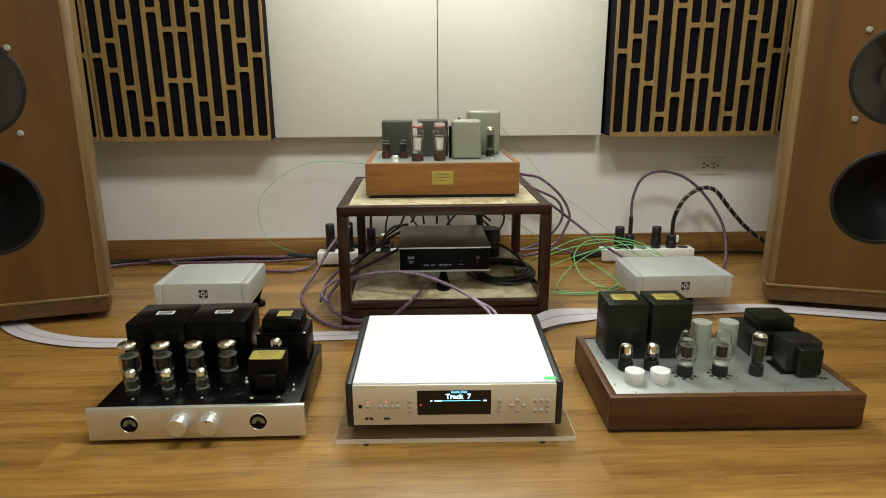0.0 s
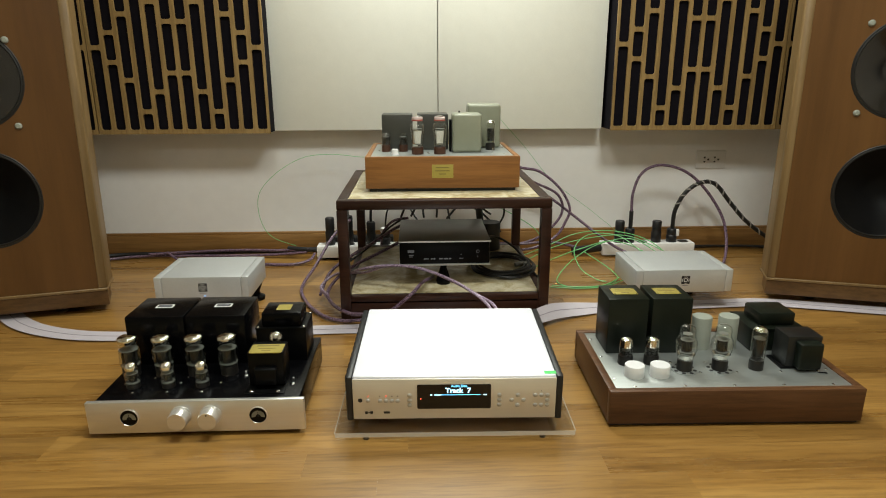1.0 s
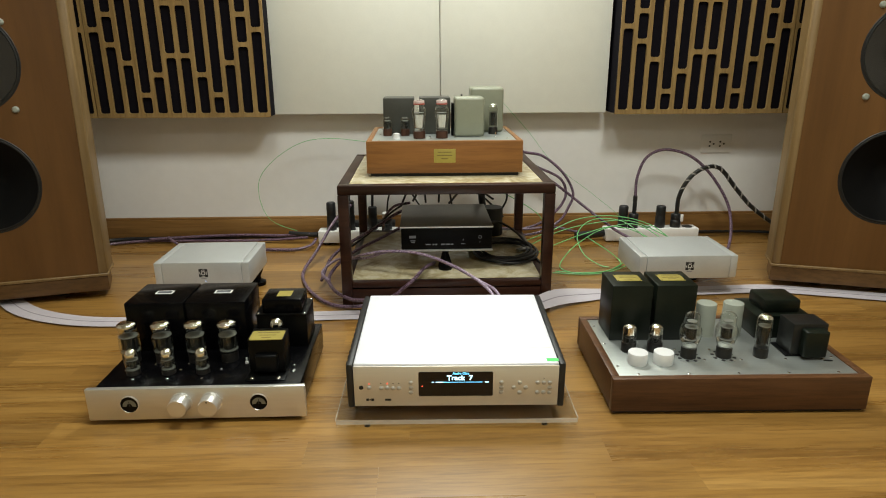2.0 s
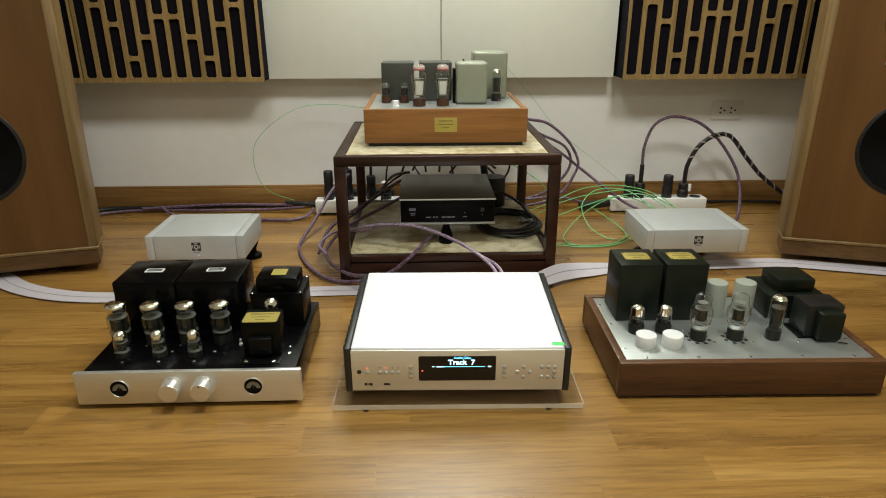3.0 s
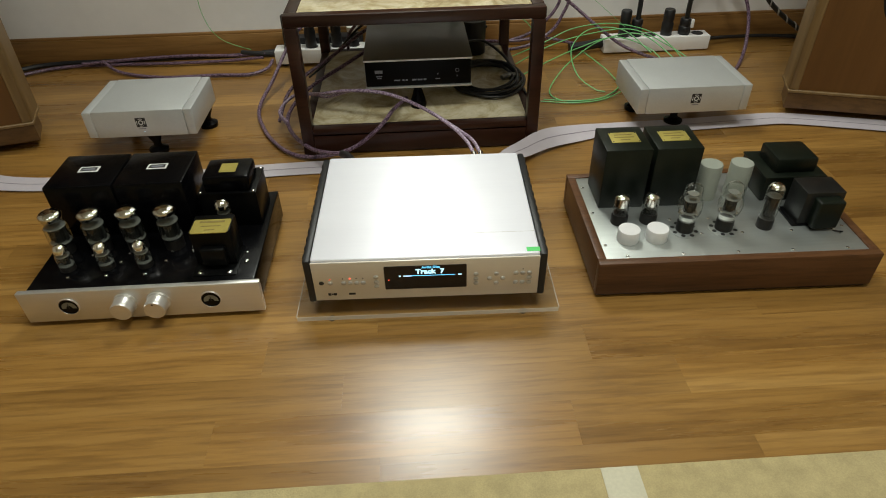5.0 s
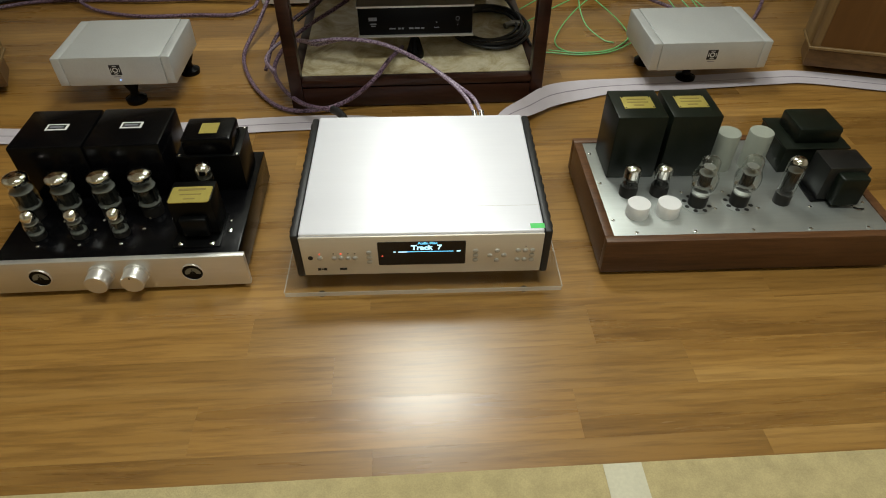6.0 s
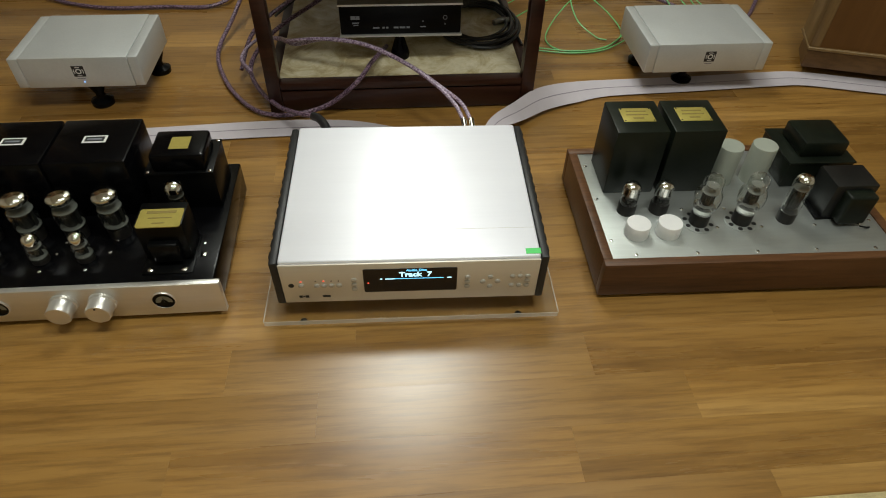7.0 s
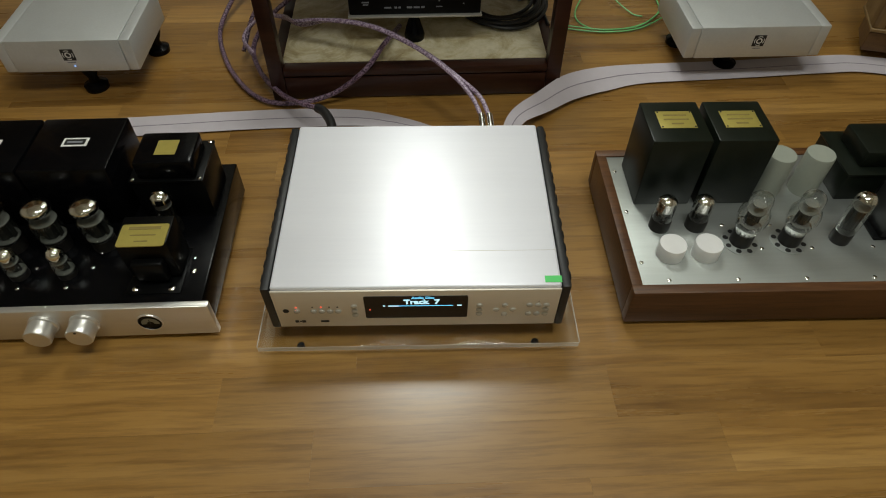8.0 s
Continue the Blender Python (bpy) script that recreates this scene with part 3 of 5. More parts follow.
ST_TUBE = tube_meshes(0.026, 0.0175, [(0.0165, 0.024), (0.0180, 0.031), (0.0222, 0.043), (0.0246, 0.054), (0.0248, 0.064), (0.0236, 0.072), (0.0200, 0.079), (0.0180, 0.083), (0.0178, 0.097)] + dome(0.0178, 0.097, 0.112),
                      [(0.0176, 0.029), (0.0195, 0.035), (0.0210, 0.040)], (0.0085, 0.046, 0.072), ((0.074, 0.0150), (0.044, 0.0150), (0.088, 0.0110)))
TALL_TUBE = tube_meshes(0.024, 0.0160, [(0.0150, 0.022), (0.0165, 0.030), (0.0165, 0.092)] + dome(0.0165, 0.092, 0.106, 4),
                        [(0.0158, 0.0960), (0.0140, 0.0995), (0.0100, 0.1035), (0, 0.106)], (0.009, 0.030, 0.074), ((0.076, 0.0135),), True)
DRIVER_TUBE = tube_meshes(0.022, 0.0175, [(0.0160, 0.020), (0.0160, 0.058)] + dome(0.0160, 0.058, 0.069, 4),
                          [(0.0160, 0.044)] + dome(0.0160, 0.058, 0.069, 4), (0.005, 0.022, 0.034), ((0.034, 0.010),))
OUTPUT_TRIODE = tube_meshes(0.024, 0.0200, [(0.0185, 0.022), (0.0195, 0.030), (0.0245, 0.078), (0.0250, 0.088), (0.0225, 0.098), (0.0180, 0.103), (0.0180, 0.118)] + dome(0.0180, 0.118, 0.130),
                            [(0.0184, 0.1155), (0.0189, 0.117), (0.0189, 0.123), (0.0178, 0.1245)], (0.0150, 0.036, 0.078), ((0.084, 0.017), (0.032, 0.014)), False, True, 1.45)
DARK_TUBE = tube_meshes(0.024, 0.0150, [(0.0140, 0.022), (0.0155, 0.028), (0.0155, 0.052)] + dome(0.0155, 0.052, 0.066, 4),
                        None, (0.0085, 0.024, 0.048), ((0.050, 0.0120),), True, True)
# pale ribbed plates inside the two output triodes
with_mat(OUTPUT_TRIODE[4], M_PLATE_BRIGHT)
with_mat(OUTPUT_TRIODE[3], M_PALE_CAP)
TRIODE_BAND = as_mesh(lathe([(0.0182, 0.111), (0.0190, 0.112), (0.0190, 0.1145), (0.0182, 0.1155)], seg=24), M_RED_BAND, "red_band")


BOLT = as_mesh(lathe([(0, 0), (0.0058, 0), (0.0056, 0.002), (0.0035, 0.0036), (0, 0.0040)], seg=14), M_CHROME, "bolt")
SCREW = as_mesh(lathe([(0, 0), (0.0036, 0), (0.0034, 0.0014), (0.002, 0.0022), (0, 0.0024)], seg=10), M_CHROME, "screw")


# ---- disc player on its acrylic plate ----
plate = thing("acrylic_plate", (0.208, 1.70, 0), "clear acrylic plate on small black pads under the player", "plate")
part("sheet", box(-0.046, 0.462, 1.488, 1.93, 0.005, 0.023, 0.0015), M_ACRYLIC, plate)
# Added strips stand in for the bright lines on the clear edges.
part("front_edge", box(-0.0455, 0.4615, 1.4865, 1.4875, 0.0130, 0.0225), M_EDGE_GLINT, plate, "pale strip painting the glint along the clear edge")
for x in (-0.0472, 0.4622):
    part("side_edge", box(x, x + 0.0010, 1.489, 1.929, 0.0195, 0.0225), M_EDGE_GLINT, plate, "pale strip painting the glint along the clear edge")
plate.rotation_euler = (0, 0, radians(-1.2))
for x in (0.018, 0.395):
    for y in (1.502, 1.90):
        part("pad", lathe([(0, 0), (0.0060, 0), (0.0060, 0.005), (0, 0.005)], (x, y, 0), 16), M_PLASTIC, plate)

player = thing("disc_player", (0.208, 1.71, 0.023), "silver disc player with black ribbed side cheeks and lit display", "disc player")
PX0, PX1, PF, PB, PT, PZ = -0.0215, 0.4375, 1.516, 1.878, 0.1375, 0.0365
body = box(PX0 + 0.0145, PX1 - 0.0145, PF + 0.0015, PB, PZ, PT, 0.004, 3)
part("body", body, M_PLAYER, player, "satin silver top and back, lightened for the mirrored wall")
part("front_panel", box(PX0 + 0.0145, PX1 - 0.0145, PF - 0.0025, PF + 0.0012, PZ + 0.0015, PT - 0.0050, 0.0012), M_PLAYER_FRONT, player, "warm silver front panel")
FIN = as_mesh(box(-0.004, 0.004, -0.0095, 0.0095, -0.046, 0.041, 0.0035, 1), M_PLASTIC, "fin")
for s in (0, 1):
    x0 = PX0 if s == 0 else PX1 - 0.014
    ch = box(x0, x0 + 0.014, PF - 0.001, PB - 0.002, PZ - 0.004, PT - 0.001, 0.004, 2)
    xo = PX0 if s == 0 else PX1
    cheek = part("side_cheek", ch, M_PLASTIC, player, "black finned side cheek")
    for k in range(13):
        part("fin", FIN, M_PLASTIC, cheek, "", (xo, PF + 0.0300 + k * 0.0266, (PZ + PT) / 2))
for x in (PX0 + 0.06, PX1 - 0.06):
    for y in (PF + 0.05, PB - 0.05):
        low = 0.0195 if y < 1.7 else 0.0113
        part("foot", lathe([(0, 0), (0.020, 0), (0.021, 0.006), (0.018, 0.037 - low), (0, 0.037 - low)], (x, y, low), 20), M_PLASTIC, player)
part("seam", box(0.235, 0.4225, 1.5836, 1.5842, PT - 0.0002, PT + 0.00012), M_BUTTON, player)
sticker = thing("green_sticker", player.location, "small green paper sticker on the player top", "sticker")
part("paper", box(0.3985, 0.4235, 1.5225, 1.5345, PT + 0.0002, PT + 0.0007), M_GREEN, sticker)
# the player stands a little turned, its rear raised by taller feet
for ob in (player, sticker):
    ob.location += Vector((0, 0, 0.008))
    ob.rotation_euler = (radians(1.8), 0, radians(-1.5))

FACE = PF - 0.0026


def face_xz(px, py):
    """From a drawing of the front, in units of the sketch, to the panel."""
    u, v = 600 + px / 3.0, 660 + py / 3.0
    v += (u - 613) * 5 / 388
    return PX0 + (u - 613) / 388 * (PX1 - PX0), 0.1340 - (v - 677) / 80 * 0.1


display = part("display", with_mat(outlined([round_rect(0.1290, 0.2850, 0.0622, 0.1195, 0.0025)], 0.0016), M_DISPLAY), M_DISPLAY, player, "black glass display window", at=(0, FACE - 0.0002, 0))
DF = FACE - 0.0014
tx, tz = face_xz(640, 112)
part("display_words", with_mat(letters("Track  7", 0.0158, weight=0.0005), M_TEXT_WHITE), M_TEXT_WHITE, display, "large glowing track line", at=(tx, DF, tz))
tx, tz = face_xz(645, 86)
part("display_words", with_mat(letters("Audio Disc", 0.0076, weight=0.0002), M_TEXT), M_TEXT, display, "small glowing title line", at=(tx, DF, tz))
ax, az = face_xz(512, 137)
bx, bz = face_xz(760, 135)
part("progress_bar", box(ax, bx, DF - 0.0002, DF + 0.0002, az - 0.0006, az + 0.0006), M_TEXT, display, "thin glowing progress line")
part("progress_bar", box(ax, ax + 0.016, DF - 0.0004, DF, az - 0.0010, az + 0.0010), M_TEXT_WHITE, display)
for u, w in ((496, 0.0018), (784, 0.0034)):
    cx, cz = face_xz(u, 158)
    part("time_mark", box(cx - w, cx + w, DF - 0.0002, DF + 0.0002, az - 0.0012, az + 0.0012), M_TEXT_WHITE, display)
cx, cz = face_xz(440, 160)
part("red_light", lathe([(0, 0.0004), (0.0013, 0.0004), (0.0013, 0)], (cx, DF, cz), 10, "y"), M_RED, display)
BUTTON = as_mesh(lathe([(0.0062, 0), (0.0061, 0.0018), (0.0042, 0.0030), (0, 0.0034)], seg=16, axis="y"), M_BUTTON, "button")
spots = [(157, 173), (222, 174), (253, 174), (285, 174), (316, 174)] + [(380, y) for y in (142, 171, 198)] + [(862, y) for y in (138, 165, 192)]
spots += [(960, 138), (928, 166), (992, 166), (960, 195)] + [(x, y) for x in (1055, 1088, 1120) for y in (137, 193)] + [(1120, 165)]
for u, v in spots:
    cx, cz = face_xz(u, v)
    b_ = part("button", BUTTON, M_BUTTON, player, "", (cx, FACE, cz))
    b_.scale = (0.80, 1, 0.70)
for u, v, mat, r in ((115, 172, M_INK, 0.0048), (157, 150, M_RED, 0.0013), (253, 148, M_RED, 0.0015), (220, 147, M_INK, 0.0013), (285, 147, M_INK, 0.0013), (316, 147, M_INK, 0.0013), (1088, 113, M_INK, 0.0009)):
    cx, cz = face_xz(u, v)
    part("receiver_window" if r > 0.004 else "indicator", lathe([(0, 0.0005), (r, 0.0005), (r, 0)], (cx, FACE, cz), 16, "y"), mat, player)
cx, cz = face_xz(160, 242)
for dx, w, h in ((-0.0055, 0.0028, 0.0030), (0.0, 0.0016, 0.0016), (0.0052, 0.0030, 0.0030)):
    part("emblem", box(cx + dx - w, cx + dx + w, FACE - 0.0004, FACE, cz - h, cz + h), M_INK, player)
cx, cz = face_xz(256, 241)
part("port", box(cx - 0.0065, cx + 0.0065, FACE - 0.0005, FACE, cz - 0.0024, cz + 0.0024), M_INK, player)

# ---- black tube amplifier ----
la = thing("tube_amplifier", (-0.348, 1.70, 0), "black tube amplifier with a silver front and two round meters", "amplifier", "floor amplifiers")
LX0, LX1, LF, LB = -0.577, -0.118, 1.533, 1.862
part("chassis", box(LX0 + 0.014, LX1 - 0.012, LF + 0.0105, LB, 0.012, 0.081, 0.0025), M_BLACK_GLOSS, la, "gloss black chassis")
part("faceplate", box(LX0, LX1, LF - 0.002, LF + 0.010, 0.0105, 0.0845, 0.0022), M_SILVER, la, "brushed silver faceplate")
for x in (LX0 + 0.05, LX1 - 0.05):
    for y in (LF + 0.05, LB - 0.05):
        part("foot", lathe([(0, 0), (0.018, 0), (0.018, 0.0125), (0, 0.0125)], (x, y, 0), 16), M_PLASTIC, la)
for x in (-0.379, -0.316):
    part("knob", lathe([(0.0225, 0), (0.0225, 0.004), (0.0205, 0.006), (0.0205, 0.027), (0.0190, 0.029), (0, 0.0292)], (x, LF - 0.002, 0.0510), 36, "y"), M_SILVER, la, "round silver volume knob")
part("index_dot", lathe([(0, 0.0006), (0.0018, 0.0006), (0.0018, 0)], (-0.316, LF - 0.0312, 0.0660), 10, "y"), M_INK, la)
for x in (-0.4875, -0.2165):
    m_ = part("meter", lathe([(0.0190, 0), (0.0192, 0.0018), (0.0176, 0.0022), (0.0172, 0.0006), (0, 0.0004)], (x, LF - 0.002, 0.0485), 32, "y"), M_BLACK, la, "round black level meter")
    part("bezel", lathe([(0.0178, 0.0016), (0.0184, 0.0026), (0.0194, 0.0024), (0.0198, 0)], (x, LF - 0.002, 0.0485), 32, "y"), M_SILVER, m_, "thin bright bezel")
    arc = bmesh.new()
    for k in range(14):
        a0, a1 = radians(-8 + 196 * k / 14), radians(-8 + 196 * (k + 1) / 14)
        q = [(0.0055, a0), (0.0142, a0), (0.0142, a1), (0.0055, a1)]
        vs = [arc.verts.new((x + r * math.cos(a), LF - 0.0032, 0.0450 + r * math.sin(a))) for r, a in q]
        arc.faces.new(vs)
    part("dial", arc, M_DIAL, m_, "pale meter dial")
    part("needle", box(x - 0.0006, x + 0.0006, LF - 0.0040, LF - 0.0034, 0.044, 0.056), M_INK, m_)
for x0, x1 in ((-0.560, -0.4235), (-0.4205, -0.281)):
    tb = part("transformer", box(x0, x1, 1.716, 1.849, 0.081, 0.2035, 0.004), M_BLACK_GLOSS, la, "gloss black transformer box")
    mx, my = (x0 + x1) / 2 + 0.002, 1.784
    part("nameplate", box(mx - 0.0205, mx + 0.0205, my - 0.0105, my + 0.0105, 0.2034, 0.2043), M_WHITE_INK, tb, "white framed nameplate")
    part("nameplate_field", box(mx - 0.0165, mx + 0.0165, my - 0.0068, my + 0.0068, 0.2040, 0.2047), M_INK, tb)
    part("nameplate_bar", box(mx - 0.0125, mx + 0.0125, my - 0.0030, my + 0.0015, 0.2045, 0.2051), M_GREY_INK, tb)
pt = part("transformer", box(-0.261, -0.1425, 1.728, 1.825, 0.081, 0.164, 0.0015), M_BLACK, la, "black power transformer with a bell cover")
part("flange", box(-0.262, -0.1415, 1.725, 1.827, 0.1625, 0.1665, 0.001), M_BLACK, pt)
bell = box(-0.246, -0.152, 1.729, 1.807, 0.166, 0.2030, 0.0055, 2)
part("bell_cover", bell, M_BLACK_GLOSS, pt, "rounded black bell cover")
part("sticker", box(-0.214, -0.180, 1.748, 1.784, 0.2028, 0.2035), M_GOLD, pt, "square gold sticker")
for x, y in ((-0.256, 1.730), (-0.1475, 1.730), (-0.1475, 1.821)):
    part("bolt", SCREW, M_CHROME, pt, "", (x, y, 0.1665))
ck = part("choke", box(-0.246, -0.168, 1.590, 1.648, 0.087, 0.1665, 0.003), M_BLACK, la, "small black choke with a brass plate")
part("brass_plate", with_mat(outlined([round_rect(-0.0355, 0.0355, -0.0225, 0.0225, 0.004)], 0.0016), M_GOLD), M_GOLD, ck, "engraved brass plate", at=(-0.2055, 1.606, 0.1675)).rotation_euler = (radians(-90), 0, 0)
for k, w in enumerate((0.024, 0.019, 0.010)):
    part("engraving", box(-0.2055 - w, -0.2055 + w, 1.617 - k * 0.0125, 1.6195 - k * 0.0125 + (0.0035 if k == 0 else 0), 0.1682, 0.1687), M_GOLD_INK, ck)
part("coil", box(-0.232, -0.182, 1.576, 1.592, 0.092, 0.1330, 0.005, 3), M_BLACK, ck, "rounded coil cover")
part("mounting", box(-0.250, -0.166, 1.560, 1.652, 0.081, 0.0835, 0.001), M_BLACK, ck)
for x, y in ((-0.2365, 1.569), (-0.180, 1.568)):
    part("bolt", BOLT, M_CHROME, ck, "", (x, y, 0.0835))
part("bolt", BOLT, M_CHROME, la, "", (-0.155, 1.604, 0.081))
for x in (-0.535, -0.460, -0.386, -0.312):
    plant_tube(POWER_TUBE, la, (x, 1.667, 0.081), "large power tube with silvered top")
for x, y in ((-0.506, 1.607), (-0.429, 1.607), (-0.354, 1.607)):
    plant_tube(SMALL_TUBE, la, (x, y, 0.081), "small clear driver tube")
plant_tube(RECTIFIER, la, (-0.207, 1.698, 0.081), "rectifier tube with silvered top")
for x, y in ((-0.497, 1.579), (-0.423, 1.579), (-0.348, 1.578), (-0.529, 1.620), (-0.408, 1.620), (-0.318, 1.618), (-0.400, 1.648), (-0.314, 1.650), (-0.159, 1.632), (-0.177, 1.646), (-0.474, 1.648)):
    part("screw", SCREW, M_CHROME, la, "", (x, y, 0.081))
part("bias_switch", lathe([(0.004, 0), (0.004, 0.004), (0.0018, 0.005), (0.0022, 0.014), (0, 0.015)], (-0.268, 1.645, 0.081), 12), M_WHITE_KNOB, la, "small pale metal toggle switch")

# ---- wooden-framed tube amplifier ----
ra = thing("tube_amplifier", (0.826, 1.70, 0), "tube amplifier with a metal plate in a dark mahogany frame", "amplifier", "floor amplifiers")
RX0, RX1, RF, RB, RT = 0.545, 1.106, 1.521, 1.862, 0.0865
for nm, bb in (("frame_board", (RX0, RX1, RF, RF + 0.018)), ("frame_board", (RX0, RX1, RB - 0.018, RB)), ("frame_board", (RX0, RX0 + 0.018, RF + 0.0175, RB - 0.0175)), ("frame_board", (RX1 - 0.018, RX1, RF + 0.0175, RB - 0.0175))):
    part(nm, box(bb[0], bb[1], bb[2], bb[3], 0.008, RT, 0.002), M_MAHOGANY, ra)
part("base", box(RX0 + 0.006, RX1 - 0.006, RF + 0.006, RB - 0.006, 0.002, 0.010), M_PLASTIC, ra)
part("top_plate", box(RX0 + 0.0165, RX1 - 0.0165, RF + 0.0165, RB - 0.0165, 0.079, 0.0835, 0.0006), M_PLATE, ra, "brushed aluminium top plate")
ZT = 0.0835
for x0, x1 in ((0.587, 0.6845), (0.6935, 0.791)):
    tb = part("transformer", box(x0, x1, 1.717, 1.822, ZT, 0.2260, 0.003), M_DARK_GREEN, ra, "tall dark green-black transformer box")
    mx = (x0 + x1) / 2 + 0.001
    part("brass_plate", box(mx - 0.030, mx + 0.030, 1.750, 1.794, 0.2258, 0.2270, 0.0005), M_GOLD, tb, "engraved brass plate")
    for k, w in enumerate((0.019, 0.021, 0.010)):
        part("engraving", box(mx - w, mx + w, 1.781 - k * 0.011, 1.785 - k * 0.011, 0.2268, 0.2272), M_GOLD_INK, tb)
    for dx in (-0.027, 0.027):
        for y in (1.753, 1.791):
            part("pin", lathe([(0, 0.0014), (0.0014, 0.001), (0.0014, 0)], (mx + dx, y, 0.2269), 8), M_INK, tb)
for x in (0.619, 0.681):
    plant_tube(DRIVER_TUBE, ra, (x, 1.665, ZT), "small driver tube in a black socket")
for x in (0.621, 0.6795):
    part("knob", lathe([(0, 0), (0.0215, 0), (0.0220, 0.001), (0.0220, 0.0262), (0.0213, 0.0272), (0, 0.0274)], (x, 1.602, ZT), 36), M_WHITE_KNOB, ra, "round pale metal knob")
for x in (0.746, 0.828):
    tube = plant_tube(ST_TUBE, ra, (x, 1.627, ZT + 0.002), "shouldered clear glass output tube")
    fl = part("socket", lathe([(0, 0), (0.0295, 0), (0.0295, 0.0016), (0.0280, 0.002), (0, 0.002)], (x, 1.627, ZT), 32), M_PLATE, ra, "metal tube socket ring with holes")
    for k in range(8):
        a = radians(22.5 + 45 * k)
        part("vent_hole", lathe([(0, 0.0003), (0.0046, 0.0003), (0.0046, 0)], (x + 0.0236 * math.cos(a), 1.627 + 0.0236 * math.sin(a), ZT + 0.0020), 12), M_INK, fl)
plant_tube(TALL_TUBE, ra, (0.915, 1.630, ZT), "tall straight rectifier tube")
for x in (0.833, 0.900):
    part("capacitor", lathe([(0, 0), (0.0240, 0), (0.0240, 0.081), (0.0230, 0.083), (0, 0.0832)], (x, 1.753, ZT), 32), M_CAN_WHITE, ra, "pale grey capacitor can")
rt = part("transformer", box(0.946, 1.076, 1.724, 1.838, ZT, 0.140, 0.0015), M_DARK_GREEN, ra, "dark power transformer with a bell cover")
part("flange", box(0.944, 1.078, 1.722, 1.840, 0.1395, 0.1435, 0.001), M_DARK_GREEN, rt)
part("bell_cover", box(0.970, 1.060, 1.740, 1.822, 0.143, 0.1775, 0.006, 2), M_DARK_GREEN, rt, "rounded bell cover")
ct = part("choke", box(0.982, 1.062, 1.628, 1.690, ZT + 0.004, 0.1630, 0.002), M_CORE, ra, "upright dark laminated choke")
part("coil", box(1.000, 1.054, 1.604, 1.632, ZT + 0.006, 0.1540, 0.005, 3), M_DARK_GREEN, ct)
part("coil", box(0.992, 1.045, 1.688, 1.708, ZT + 0.010, 0.1500, 0.008, 3), M_BLACK, ct)
part("mounting", box(0.972, 1.065, 1.626, 1.694, ZT, ZT + 0.0045, 0.001), M_BLACK, ct)
part("terminal", hose([(1.049, 1.606, ZT), (1.057, 1.598, ZT + 0.004), (1.066, 1.601, ZT + 0.001)], 0.0015, 4, 6), M_BLACK, ct)
for x, y in [(0.571, 1.585), (0.571, 1.70), (0.571, 1.803)] + [(x, 1.548) for x in (0.607, 0.718, 0.828, 0.938, 1.048)] + [(1.075, 1.62), (0.728, 1.665), (0.810, 1.664), (0.778, 1.612), (0.862, 1.611), (0.965, 1.612), (1.05, 1.612)]:
    part("screw", SCREW, M_CHROME, ra, "", (x, y, ZT))
ra.rotation_euler = (0, 0, radians(-1.2))


# ---- two silver power supply boxes on cones ----
def supply_box(cx, half, led, feet):
    t = thing("power_supply_box", (cx, 2.31, 0), "silver aluminium power supply box standing on three black cones", "power supply", "power supply boxes")
    x0, x1, f, bk, z0, z1 = cx - half, cx + half, 2.202, 2.425, 0.065, 0.141
    part("body", box(x0 + 0.024, x1 - 0.024, f, bk, z0, z1, 0.002), M_ALU, t)
    for a, b in ((x0, x0 + 0.0236), (x1 - 0.0236, x1)):
        part("end_cap", box(a, b, f + 0.0004, bk - 0.001, z0 + 0.0004, z1 - 0.0006, 0.003), M_ALU, t, "slightly brighter end cap")
    ex, ez = cx + 0.004, 0.107
    em = part("emblem", box(ex - 0.0135, ex + 0.0135, f - 0.0007, f + 0.001, ez - 0.0135, ez + 0.0135), M_INK, t, "small square black emblem")
    ring = bmesh.new()
    for k in range(24):
        a0, a1 = 2 * math.pi * k / 24, 2 * math.pi * (k + 1) / 24
        for r0, r1 in ((0.0042, 0.0070), (0.0098, 0.0116)):
            if r0 > 0.008 and k % 6 in (2, 3):
                continue
            ring.faces.new([ring.verts.new((ex + r * math.cos(a), f - 0.0012, ez + r * math.sin(a))) for r, a in ((r0, a0), (r1, a0), (r1, a1), (r0, a1))])
    part("emblem_ring", ring, M_WHITE_INK, em)
    part("caption_bar", box(ex - 0.009, ex + 0.009, f - 0.0005, f + 0.001, ez - 0.0195, ez - 0.0175), M_GREY_INK, t)
    if led:
        part("indicator", lathe([(0, 0.001), (0.0014, 0.0008), (0.0014, 0)], (ex + 0.004, f, 0.0795), 10, "y"), M_BLUE, t, "small blue indicator light")
    for x, y in feet:
        part("cone_foot", lathe([(0, 0), (0.026, 0), (0.027, 0.012), (0.012, 0.020), (0.010, 0.030), (0.019, 0.052), (0.019, 0.0655), (0, 0.0655)], (x, y, 0), 24), M_BLACK_GLOSS, t, "glossy black cone foot")
    return t


supply_box(-0.550, 0.146, True, ((-0.535, 2.235), (-0.66, 2.385), (-0.43, 2.385)))
supply_box(0.981, 0.158, False, ((0.875, 2.375), (1.07, 2.385), (0.962, 2.27)))

